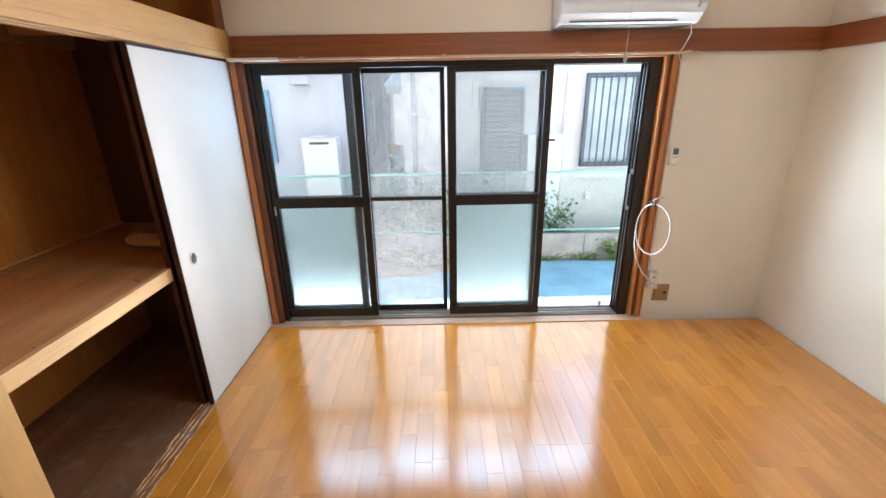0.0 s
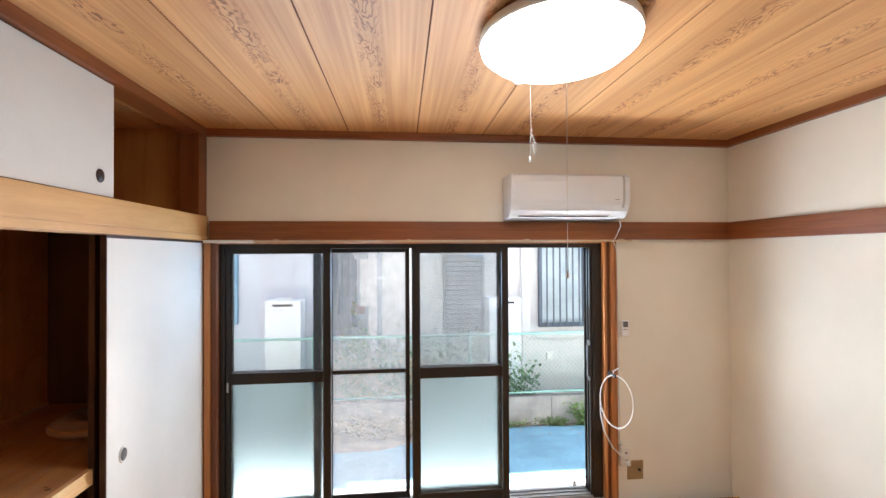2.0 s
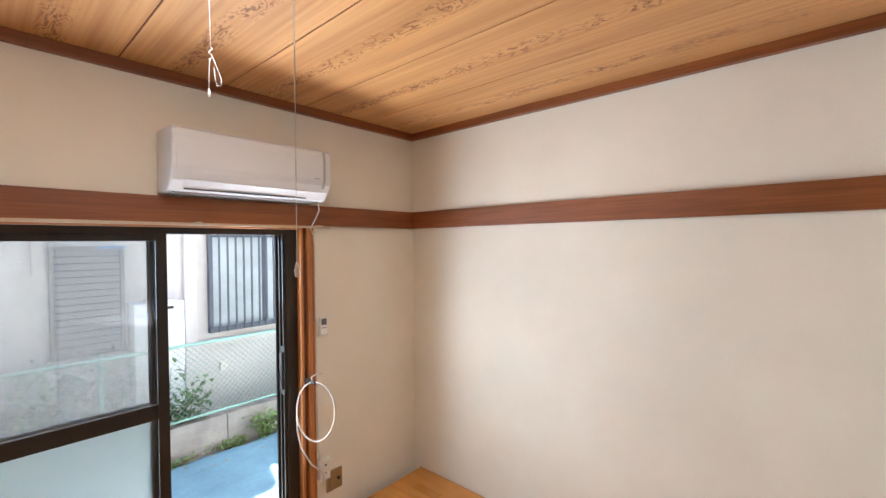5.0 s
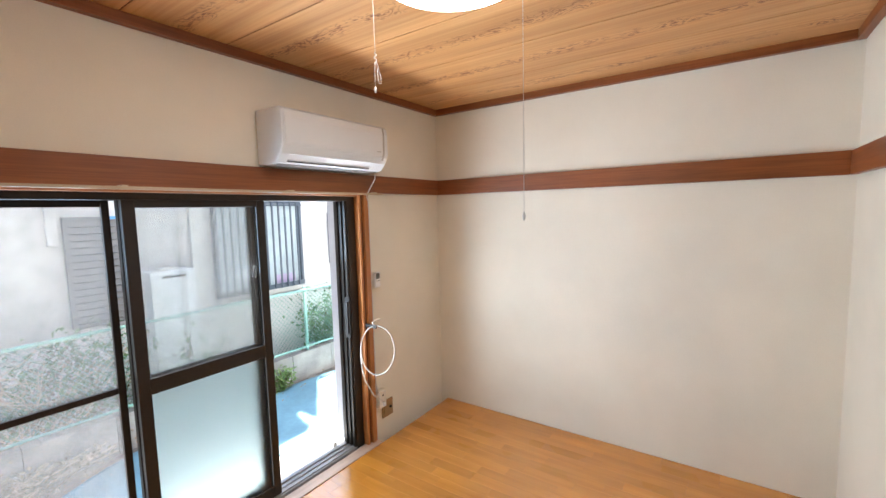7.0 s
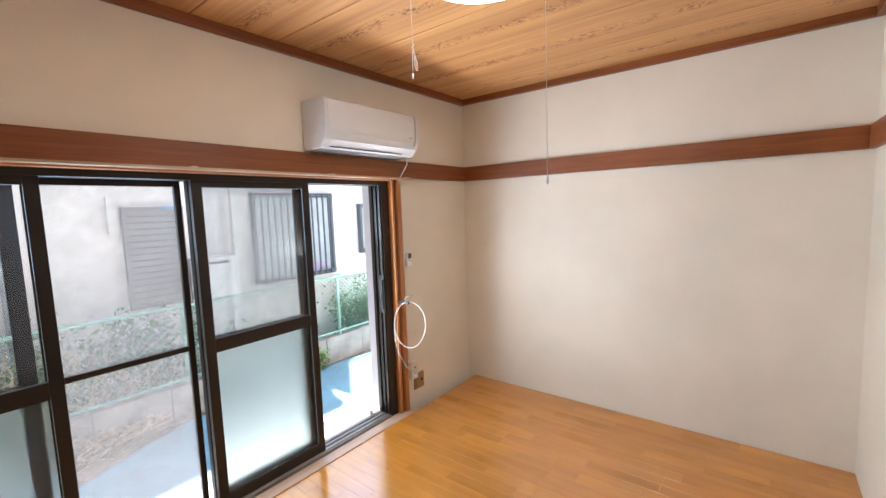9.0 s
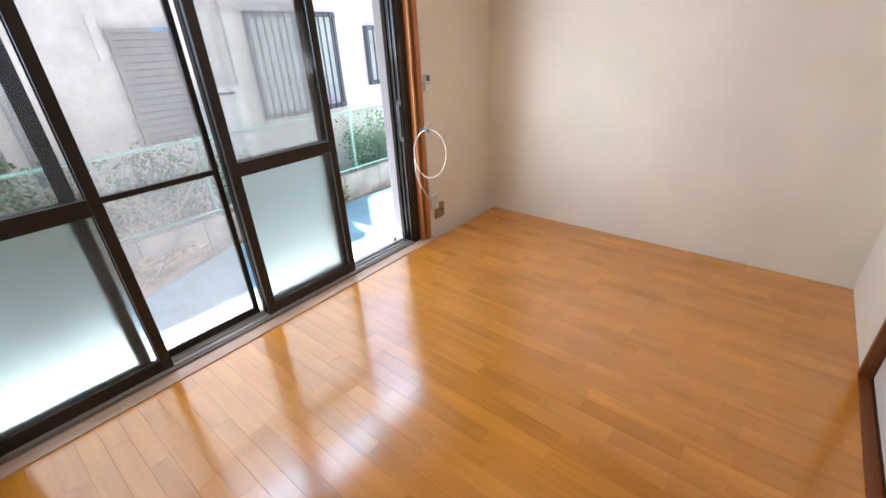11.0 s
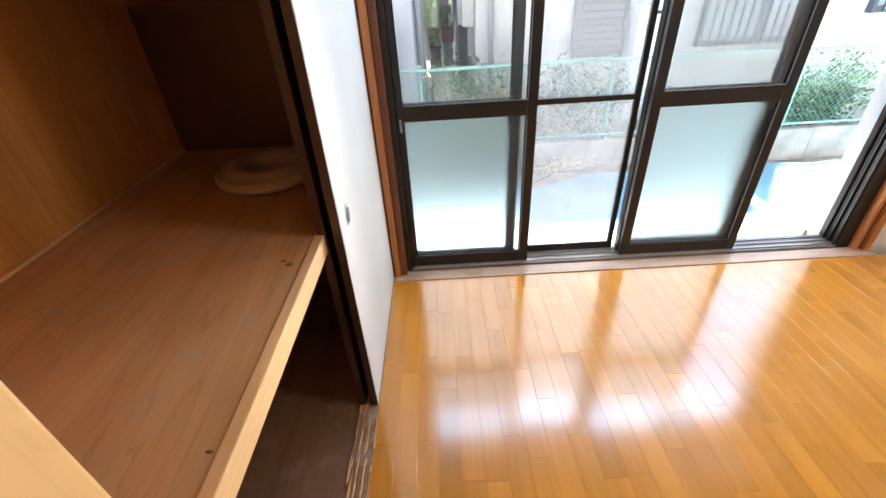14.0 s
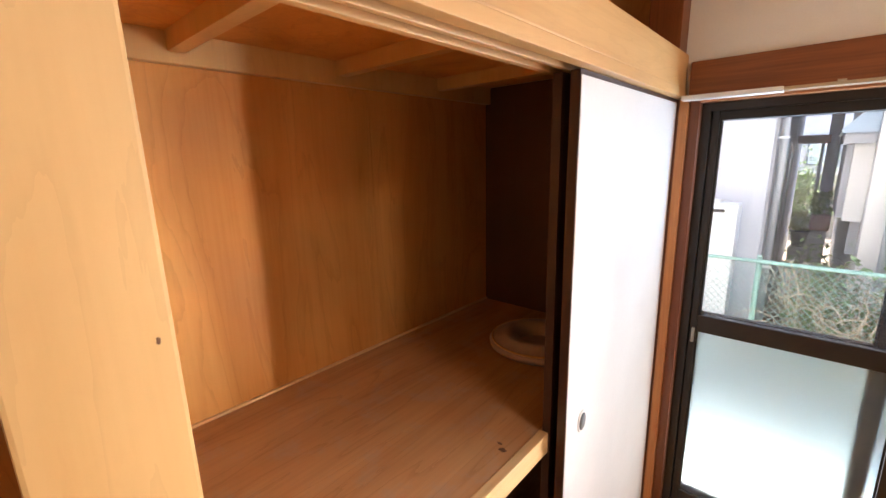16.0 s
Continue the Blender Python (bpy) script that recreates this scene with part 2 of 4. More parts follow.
M_SHIKII = wood("worn_track_wood", (0.17, 0.075, 0.035), (0.33, 0.17, 0.085), 1, 0.6, wear=0.8)
M_FLOOR = wood("floor_strip_wood", (0.61, 0.245, 0.028), (0.73, 0.328, 0.050), 1, 0.3, scale=0.8, random_tone=0.07, coat=1.0, spec=0.05, relief=0.02, fine_amount=0.2)
M_FLOOR2 = wood("floor_wood_plain", (0.40, 0.17, 0.04), (0.55, 0.26, 0.07), 0, 0.3)
M_JOINT = plain("floor_joint", (0.34, 0.14, 0.03), 0.6)
M_CEIL = ceiling_board()
M_CEIL_DARK = plain("ceiling_groove", (0.15, 0.045, 0.015), 0.8)
M_BEAM = wood("pale_lintel_wood", (0.64, 0.36, 0.13), (0.75, 0.46, 0.19), 1, 0.5, fine_amount=0.15, stripe=14.0, rings=0.15)
M_PILLAR = wood("pale_pillar_wood", (0.62, 0.365, 0.130), (0.72, 0.455, 0.185), 2, 0.5, scale=0.7, fine_amount=0.12, stripe=10.0, rings=0.14)
M_PLY = wood("closet_plywood", (0.56, 0.225, 0.048), (0.78, 0.385, 0.112), 2, 0.55, scale=0.6, fine_amount=0.12, stripe=6.0, rings=0.28, spec=0.25)
# brown ply with the closet's deep shade put into its colour
M_PLY_SHADE = wood("shade_darkened_ply", (0.085, 0.034, 0.018), (0.135, 0.053, 0.026), 2, 0.5, scale=0.5, fine_amount=0.1, stripe=9.0)
M_SHELF = wood("shelf_plywood", (0.46, 0.25, 0.11), (0.62, 0.365, 0.175), 1, 0.5, scale=0.6, fine_amount=0.22, stripe=13.0, rings=0.4, wear=0.32, spec=0.3)
# worn floor wood, with the shade below the shelf put into its colour
M_CLOSET_FLOOR = wood("shade_darkened_floor", (0.15, 0.080, 0.045), (0.25, 0.14, 0.080), 1, 0.6, scale=0.6, fine_amount=0.25, stripe=13.0, rings=0.2, wear=0.15, spec=0.2)
M_SHELF_EDGE = wood("shelf_edge_wood", (0.66, 0.40, 0.17), (0.80, 0.54, 0.27), 1, 0.5)
M_LACQ = plain("dark_lacquer", (0.045, 0.016, 0.010), 0.35, vary=0.1, relief=0.05)
M_PAPER = plain("sliding_door_paper", (0.70, 0.685, 0.655), 0.85, vary=0.03, grain=120.0, relief=0.2, spec=0.2)
M_PULL = plain("pull_rim_plastic", (0.70, 0.67, 0.62), 0.35)
M_PULL_D = plain("pull_cup", (0.03, 0.022, 0.018), 0.4)
M_ALU = plain("bronze_aluminium", (0.028, 0.020, 0.015), 0.42, metal=0.25, vary=0.12, relief=0.03)
M_ALU_L = plain("worn_aluminium_track", (0.50, 0.49, 0.47), 0.35, metal=0.7, vary=0.1, relief=0.05)
M_GLASS = glass_clear("window_glass", dust=0.05)
M_GLASS_D = glass_clear("dusty_window_glass", dust=0.03)
M_GLASS_C = glass_clear("clean_window_glass", dust=0.0)
M_FROST = glass_frosted()
M_NET = netting()
M_RUBBER = plain("black_rubber", (0.015, 0.015, 0.015), 0.6)
M_WHITE = plain("white_plastic", (0.76, 0.78, 0.79), 0.35, vary=0.02, grain=300.0, relief=0.02)
M_WHITE2 = plain("off_white_plastic", (0.74, 0.72, 0.66), 0.4, vary=0.03, grain=300.0, relief=0.02)
M_AC = plain("cool_white_plastic", (0.72, 0.75, 0.79), 0.3, vary=0.02, grain=300.0, relief=0.02)
M_REMOTE = plain("bright_white_plastic", (0.86, 0.87, 0.88), 0.35, vary=0.02, relief=0.02)
M_GREY = plain("grey_plastic", (0.30, 0.30, 0.30), 0.4, vary=0.04, grain=300.0, relief=0.02)
M_STRIP = plain("strip_plastic", (0.46, 0.46, 0.45), 0.25, vary=0.03, grain=300.0, relief=0.0)
M_DARK = plain("black_plastic", (0.02, 0.02, 0.022), 0.4)
M_SCREEN = plain("remote_display", (0.13, 0.135, 0.13), 0.2, vary=0.03, relief=0.0)
M_CORD = plain("white_cord", (0.66, 0.64, 0.60), 0.6, vary=0.03)
M_BRASS = plain("beige_metal_plate", (0.42, 0.31, 0.17), 0.35, metal=0.6, vary=0.06)
M_RAIL = plain("curtain_rail_metal", (0.55, 0.42, 0.27), 0.35, metal=0.5, vary=0.06)
M_LAMP = glow("lamp_diffuser", (1.0, 0.99, 0.965), LAMP_GLOW)
M_STUCCO = plain("cream_stucco", (0.64, 0.62, 0.595), 0.9, vary=0.028, grain=90.0, relief=0.5, spec=0.2)
M_STUCCO_G = plain("pale_grey_stucco", (0.52, 0.53, 0.57), 0.9, vary=0.03, grain=90.0, relief=0.5, spec=0.2)
M_SIDE = plain("grey_siding", (0.37, 0.37, 0.395), 0.8, vary=0.08)
M_SHUTTER = plain("grey_shutter_metal", (0.20, 0.195, 0.19), 0.5, metal=0.2, vary=0.06)
M_BLUE = plain("blue_louvre_paint", (0.16, 0.30, 0.42), 0.5, vary=0.08)
M_SLAT = plain("pale_blue_slats", (0.24, 0.36, 0.42), 0.5, vary=0.06)
M_TAPE = plain("blue_tape", (0.10, 0.32, 0.62), 0.5)
M_PANE = plain("milky_window_pane", (0.52, 0.60, 0.62), 0.2, vary=0.08)
M_BAR = plain("dark_window_bars", (0.10, 0.12, 0.15), 0.45, metal=0.2)
M_FENCE = plain("green_fence_paint", (0.27, 0.48, 0.41), 0.5, vary=0.08)
M_CONC = plain("weathered_concrete", (0.38, 0.36, 0.33), 0.9, vary=0.16, grain=70.0, relief=0.6, stain=4.0)
M_APRON = plain("pale_concrete", (0.78, 0.76, 0.72), 0.85, vary=0.06, grain=80.0, relief=0.4)
M_TARP = plain("blue_ground_sheet", (0.18, 0.345, 0.42), 0.75, vary=0.1, grain=25.0, relief=0.4, stain=2.0)
M_DIRT = plain("dry_earth", (0.30, 0.25, 0.20), 0.95, vary=0.22, grain=40.0, relief=0.8, stain=5.0)
M_ROOF = plain("roof_metal", (0.30, 0.38, 0.46), 0.5, vary=0.08)
M_LEAF = leaf_mat("leaf_green", (0.07, 0.13, 0.045), (0.18, 0.28, 0.10))
M_LEAF_Y = leaf_mat("leaf_bright", (0.11, 0.20, 0.05), (0.24, 0.35, 0.11))
M_LEAF_B = leaf_mat("leaf_dry", (0.20, 0.14, 0.08), (0.36, 0.28, 0.18))
M_STEM = plain("plant_stem", (0.20, 0.14, 0.09), 0.9)
M_PIPE = plain("grey_pipe", (0.40, 0.42, 0.46), 0.5)
M_STEM_DRY = plain("dry_vine_stem", (0.58, 0.47, 0.34), 0.9)
M_TERRA = plain("brown_planter", (0.34, 0.16, 0.13), 0.7)
M_MUG = plain("dark_ceramic", (0.42, 0.33, 0.29), 0.35, vary=0.1)


# ---- builders ----
def box(bm, x0, x1, y0, y1, z0, z1, bev=0.0):
    vs = [bm.verts.new((x, y, z)) for x in (x0, x1) for y in (y0, y1) for z in (z0, z1)]
    fs = [bm.faces.new([vs[i] for i in q]) for q in ((0, 1, 3, 2), (4, 6, 7, 5), (0, 4, 5, 1), (2, 3, 7, 6), (0, 2, 6, 4), (1, 5, 7, 3))]
    if bev:
        es = list({e for f in fs for e in f.edges})
        bmesh.ops.bevel(bm, geom=es, offset=bev, segments=2, profile=0.6, affect="EDGES")
    return bm


def boxes(*rows, bev=0.0):
    bm = bmesh.new()
    for r in rows:
        box(bm, *r, bev=bev)
    return bm


def tube(bm, pts, r, n=6, closed=False):
    """A round rod along points."""
    pts = [Vector(p) for p in pts]
    rings, k = [], len(pts)
    side = None
    for i, p in enumerate(pts):
        a = pts[i - 1] if (i > 0 or closed) else p
        b = pts[(i + 1) % k] if (i < k - 1 or closed) else p
        d = (b - a).normalized()
        if side is None:
            side = d.orthogonal().normalized()
        side = (side - d * side.dot(d)).normalized()
        up = d.cross(side)
        rings.append([bm.verts.new(p + (side * math.cos(q) + up * math.sin(q)) * r) for q in (2 * math.pi * j / n for j in range(n))])
    for i in range(k if closed else k - 1):
        A, B = rings[i], rings[(i + 1) % k]
        for j in range(n):
            f = bm.faces.new((A[j], A[(j + 1) % n], B[(j + 1) % n], B[j]))
            f.smooth = True
    if not closed:
        bm.faces.new(rings[0][::-1])
        bm.faces.new(rings[-1])
    return bm


def lathe(bm, profile, centre, axis="z", n=48, stretch=1.0):
    """Turns a profile of (radius, height) round an axis; closed where the radius is 0."""
    c = Vector(centre)
    rings = []
    for r, hgt in profile:
        ring = []
        for j in range(n):
            a = 2 * math.pi * j / n
            u, w = r * math.cos(a) * stretch, r * math.sin(a)
            off = {"z": (u, w, hgt), "y": (u, hgt, w), "x": (hgt, u, w)}[axis]
            ring.append(bm.verts.new(c + Vector(off)))
        rings.append(ring)
    for A, B in zip(rings, rings[1:]):
        for j in range(n):
            f = bm.faces.new((A[j], A[(j + 1) % n], B[(j + 1) % n], B[j]))
            f.smooth = True
    bm.faces.new(rings[0][::-1])
    bm.faces.new(rings[-1])
    bmesh.ops.remove_doubles(bm, verts=bm.verts[:], dist=1e-5)
    return bm


def prism(bm, outline, y0, y1, axis="y"):
    """Sweeps an outline of (a, z) along y or x."""
    def at(a, z, t):
        return (a, t, z) if axis == "y" else (t, a, z)
    A = [bm.verts.new(at(a, z, y0)) for a, z in outline]
    B = [bm.verts.new(at(a, z, y1)) for a, z in outline]
    k = len(outline)
    for i in range(k):
        bm.faces.new((A[i], A[(i + 1) % k], B[(i + 1) % k], B[i]))
    bm.faces.new(A[::-1])
    bm.faces.new(B)
    return bm


def mesh_of(bm, name, material):
    bmesh.ops.recalc_face_normals(bm, faces=bm.faces[:])
    me = bpy.data.meshes.new(name)
    bm.to_mesh(me)
    bm.free()
    me.materials.append(material)
    return me


def part(name, bm, material, parent=None, label=""):
    ob = new(name, mesh_of(bm, name, material))
    if parent is not None:
        ob.parent = parent
    return tagged(ob, label)


def thing(name, label, category, group=""):
    return tagged(new(name), label, category, group)


def setting(name, bm, material, label, category):
    return tagged(part(name, bm, material), label, category, kind="structure")


# ---- room: the numbers of the plan ----
XW, XE = -0.93, 2.485          # closet front, east wall
YN, YS = 2.80, 0.30            # window wall, south wall
XB = -1.80                     # closet back
NAG0, NAG1 = 1.715, 1.832      # rail moulding
HEAD = 1.70

# walls
setting("wall_north", boxes((XB - 0.1, -0.955, YN, 2.92, -0.5, 2.6), (1.672, XE + 0.12, YN, 2.92, -0.5, 2.6), (-0.955, 1.672, YN, 2.92, 1.712, 2.6),
        (-0.955, 1.672, YN + 0.02, 2.92, -0.5, -0.015)), M_WALL, "off-white textured wallpaper wall with a wide sliding window", "wall")
setting("wall_east", boxes((XE, XE + 0.12, YS - 0.1, YN, -0.1, 2.6)), M_WALL, "off-white textured wallpaper wall, plain and slightly stained", "wall")
YE = -0.80
setting("wall_south", boxes((1.652, XE, YS - 0.1, YS, -0.02, 2.6), (1.51, 1.64, YE, YS - 0.1, -0.02, 2.6)), M_WALL, "off-white wallpaper wall ending at a wooden post", "wall")
setting("wall_west", boxes((XB - 0.1, XB - 0.015, YS, YN, -0.1, 2.6)), M_PLY, "plywood wall behind the closet", "wall")
setting("wall_closet_end", boxes((XB - 0.1, XW, YE, YS, -0.1, 2.6)), M_WALL, "plain wall beside the closet", "wall")
setting("wall_back", boxes((XB - 0.1, XE + 0.12, YE - 0.1, YE, -0.1, 2.6)), M_WALL, "plain wall closing the room", "wall")

# ceiling boards in one mesh, with grooves between
bm = bmesh.new()
edges = [XW - 0.03] + [JOINT0 + BOARD * i for i in range(-1, 6)] + [XE]
for a, b in zip(edges, edges[1:]):
    box(bm, a + 0.0034, b - 0.0034, YE, YN, CEIL, CEIL + 0.003)
setting("ceiling", bm, M_CEIL, "cedar-grained brown ceiling boards with dark grooves", "ceiling")
setting("ceiling_backing", boxes((XB - 0.1, XE + 0.12, YE - 0.1, YN + 0.1, CEIL + 0.0035, CEIL + 0.06)), M_CEIL_DARK, "dark backing above the ceiling boards", "ceiling")
for nm, row, mt in (("ceiling_trim_north", (XW, XE, YN - 0.035, YN, 2.345, CEIL), M_TRIM), ("ceiling_trim_east", (XE - 0.035, XE, YS + 0.035, YN - 0.035, 2.345, CEIL), M_TRIM_Y),
                    ("ceiling_trim_south", (1.50, XE, YS, YS + 0.035, 2.345, CEIL), M_TRIM)):
    setting(nm, boxes(row, bev=0.003), mt, "dark-stained wooden ceiling trim", "trim")
for nm, row, mt in (("rail_moulding_north", (XW + 0.03, XE, YN - 0.03, YN, NAG0, NAG1), M_TRIM), ("rail_moulding_east", (XE - 0.03, XE, YS + 0.03, YN - 0.03, NAG0, NAG1), M_TRIM_Y),
                    ("rail_moulding_south", (1.653, XE, YS, YS + 0.03, NAG0, NAG1), M_TRIM)):
    setting(nm, boxes(row, bev=0.004), mt, "brown-stained wooden rail moulding along the wall", "trim")
setting("door_casing_south", boxes((1.617, 1.651, YS - 0.098, YS + 0.010, 0.0, 2.344), bev=0.004), M_TRIM_Z, "brown-stained wooden doorway post", "trim")

# window casing of grooved timber
casing = tagged(new("window_casing"), "orange-brown wooden window casing with grooves", "trim", kind="structure")
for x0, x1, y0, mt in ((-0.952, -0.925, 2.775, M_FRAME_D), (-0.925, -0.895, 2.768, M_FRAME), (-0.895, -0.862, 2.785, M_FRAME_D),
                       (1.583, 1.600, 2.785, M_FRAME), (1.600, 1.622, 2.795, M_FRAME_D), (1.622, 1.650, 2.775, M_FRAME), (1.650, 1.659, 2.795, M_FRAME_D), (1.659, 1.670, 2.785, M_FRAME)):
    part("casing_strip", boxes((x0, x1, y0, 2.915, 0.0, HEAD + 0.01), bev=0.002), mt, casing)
part("casing_head", boxes((-0.862, 1.583, 2.78, 2.91, 1.695, 1.7115), bev=0.002), M_FRAME_X, casing)
part("window_sill", boxes((-0.955, 1.67, 2.735, 2.815, -0.02, 0.006), bev=0.002), M_SILL, casing, "worn pinkish wooden window sill")

# curtain rails
rail = thing("curtain_rail", "double metal curtain rail below the moulding", "curtain rail")
for y in (2.725, 2.755):
    part("rail", boxes((-0.88, 1.74, y - 0.005, y + 0.005, 1.702, 1.713), bev=0.001), M_RAIL, rail)
part("end_cover", boxes((-0.91, -0.63, 2.715, 2.765, 1.699, 1.7155), bev=0.003), M_WHITE2, rail, "off-white plastic end cover")
for x in (-0.5, 0.3, 1.05, 1.68):
    part("bracket", boxes((x - 0.01, x + 0.01, 2.72, 2.772, 1.7135, 1.7185)), M_RAIL, rail)

# ---- sliding window ----
frame_ob = tagged(new("window_1"), "wide bronze aluminium sliding window, one bay open", "window", kind="structure")
part("window_frame", boxes((-0.862, -0.832, 2.825, 2.95, 0.0, 1.694), (1.515, 1.582, 2.825, 2.95, 0.0, 1.694), (-0.832, 1.515, 2.825, 2.95, 1.665, 1.694)), M_ALU, frame_ob)
part("bottom_rail", boxes((-0.832, 1.515, 2.825, 2.95, -0.01, 0.016)), M_ALU_L, frame_ob, "pale worn aluminium bottom rail")
for y in (2.838, 2.876, 2.914):
    part("track", boxes((-0.815, 1.515, y - 0.002, y + 0.002, 0.016, 0.024)), M_ALU_L, frame_ob)
for y in (2.835, 2.872, 2.91):
    part("jamb_rib", boxes((1.500, 1.515, y - 0.004, y + 0.004, 0.016, 1.665)), M_ALU, frame_ob)
for y in (2.853, 2.892):
    part("jamb_brush", boxes((1.508, 1.515, y - 0.004, y + 0.004, 0.016, 1.665)), M_RUBBER, frame_ob)


def sash(x0, x1, y, frosted, glass, left_stile=0.045, right_stile=0.045, rail_h=0.070, label="bronze aluminium sliding sash with clear and frosted glass"):
    y0, y1 = y - 0.014, y + 0.014
    z0, z1, zm = 0.022, 1.668, 0.824
    a, b = x0 + left_stile, x1 - right_stile
    s = part("sash", boxes((x0, a, y0, y1, z0, z1), (b, x1, y0, y1, z0, z1), (a, b, y0 + 0.001, y1 - 0.001, 1.632, z1), (a, b, y0 + 0.001, y1 - 0.001, z0, 0.086), bev=0.002), M_ALU, frame_ob, label)
    part("middle_rail", boxes((a, b, y0, y1, zm, zm + rail_h), bev=0.003), M_ALU, s)
    up = part("pane", boxes((a - 0.004, b + 0.004, y - 0.002, y + 0.002, zm + rail_h - 0.004, 1.636)), glass, s, "clear glass pane")
    lo = part("pane", boxes((a - 0.004, b + 0.004, y - 0.002, y + 0.002, 0.082, zm + 0.004)), M_FROST if frosted else glass, s, "frosted glass pane")
    up.visible_shadow = lo.visible_shadow = False
    for xa in (a, b):
        sgn = 1 if xa == a else -1
        part("gasket", boxes((min(xa, xa + sgn * 0.006), max(xa, xa + sgn * 0.006), y - 0.005, y + 0.005, 0.086, zm), (min(xa, xa + sgn * 0.006), max(xa, xa + sgn * 0.006), y - 0.005, y + 0.005, zm + rail_h, 1.632)), M_RUBBER, s)
    return s


sa = sash(-0.829, -0.195, 2.852, True, M_GLASS, 0.023)
sb = sash(-0.831, -0.262, 2.889, True, M_GLASS_C, 0.023)
sc = sash(0.318, 0.950, 2.852, True, M_GLASS_D)
sd = sash(0.316, 0.934, 2.889, True, M_GLASS_C)
part("latch", boxes((-0.820, -0.810, 2.826, 2.838, 0.78, 0.84), bev=0.002), M_ALU_L, sa, "small metal latch")
part("screw_cap", boxes((0.9505, 0.9585, 2.845, 2.856, 0.80, 0.825), bev=0.002), M_DARK, sc)

# netted screen doors
def screen_door(x0, x1, y, label):
    scr = thing("screen_door", label, "screen door", "netted screen doors")
    a, b = x0 + 0.028, x1 - 0.028
    for p, q in ((x0, a), (b, x1)):
        part("stile", boxes((p, q, y - 0.009, y + 0.009, 0.022, 1.668), bev=0.002), M_ALU, scr)
    for z0, z1 in ((0.022, 0.062), (0.845, 0.870), (1.638, 1.668)):
        part("rail", boxes((a, b, y - 0.008, y + 0.008, z0, z1), bev=0.002), M_ALU, scr)
    net = part("netting", boxes((a - 0.005, b + 0.005, y - 0.0007, y + 0.0007, 0.06, 1.64)), M_NET, scr, "fine grey insect netting")
    net.visible_shadow = False


screen_door(-0.225, 0.302, 2.927, "bronze framed insect screen in the second bay")
screen_door(0.330, 0.935, 2.940, "bronze framed insect screen behind the third bay")
# handle on the jamb of the open bay
hd = part("window_handle", boxes((1.486, 1.503, 2.832, 2.858, 0.80, 1.01), bev=0.004), M_DARK, frame_ob, "black plastic pull handle")
part("grip_plate", boxes((1.5005, 1.506, 2.826, 2.866, 0.77, 1.04), bev=0.002), M_DARK, hd)

# ---- closet ----
LINTEL0, LINTEL1 = 1.715, 1.862
clo = tagged(new("closet"), "built-in wooden closet with plywood lining and a wide shelf", "closet", kind="structure")
lin = part("lintel", boxes((XW - 0.10, XW + 0.015, YS, YN, LINTEL0 + 0.03, LINTEL1), bev=0.004), M_BEAM, clo, "pale wooden lintel beam")
for xa, xb in ((XW - 0.012, XW + 0.018), (XW - 0.052, XW - 0.040), (XW - 0.10, XW - 0.082)):
    part("lintel_track", boxes((xa, xb, YS, YN, LINTEL0, LINTEL0 + 0.0295), bev=0.002), M_BEAM, clo)
part("pillar", boxes((XW - 0.10, XW + 0.012, 1.0, 1.113, 0.0, LINTEL0), bev=0.004), M_PILLAR, clo, "pale wooden pillar with small knots")
part("corner_post", boxes((XW - 0.10, XW + 0.006, 2.70, YN - 0.002, LINTEL1, CEIL), bev=0.003), M_TRIM_Z, clo, "brown corner post")
part("upper_track", boxes((XW - 0.10, XW + 0.022, YS, YN - 0.036, 2.338, CEIL - 0.001), bev=0.003), M_TRIM_Y, clo, "brown upper rail")
part("track_sill", boxes((XW - 0.075, XW - 0.002, YS, YN, -0.03, 0.003), bev=0.002), M_SHIKII, clo, "worn wooden door track with splinters")
rs = random.Random(31)
sp = bmesh.new()
for k in range(90):
    sx, sy = rs.choice((XW - 0.006, XW - 0.028, XW - 0.050, XW - 0.070)) + rs.gauss(0, 0.003), rs.uniform(1.12, 1.95)
    ln, sw_ = rs.uniform(0.02, 0.14), rs.uniform(0.0008, 0.0024)
    sv = [sp.verts.new(q) for q in ((sx - sw_, sy, 0.0032), (sx + sw_, sy + 0.01, 0.0032), (sx + sw_ * 0.3 + rs.gauss(0, 0.002), sy + ln, 0.0035), (sx, sy + ln * 0.5, 0.0065))]
    for q in ((0, 1, 3), (1, 2, 3), (2, 0, 3), (0, 2, 1)):
        sp.faces.new([sv[i] for i in q])
tagged(part("splinters", sp, M_SHELF_EDGE, clo, "pale splinters of worn timber"), kind="stuff")
for gx in (XW - 0.022, XW - 0.044, XW - 0.062):
    part("track_groove", boxes((gx - 0.0025, gx + 0.0025, 1.11, 1.957, 0.0005, 0.0040)), M_JOINT, clo, "dark worn groove")
ys = [YS, 0.9, 1.28, 2.05, YN]
for a, b in zip(ys, ys[1:]):
    part("back_panel", boxes((XB - 0.012, XB, a + 0.0008, b - 0.0008, 0.0, 1.85)), M_PLY, clo, "orange-brown plywood lining")
# end board is coloured dark to carry the shade behind the doors
part("end_lining", boxes((XB, XW - 0.10, YN - 0.012, YN - 0.002, 0.0, 1.851)), M_PLY_SHADE, clo, "brown end board, darkened for the closet's shade")
part("side_lining", boxes((XB, XW - 0.10, YS + 0.001, YS + 0.012, 0.0, CEIL)), M_PLY, clo)
part("partition", boxes((XB, XW - 0.10, 1.05, 1.08, 0.0, LINTEL1)), M_PLY, clo)
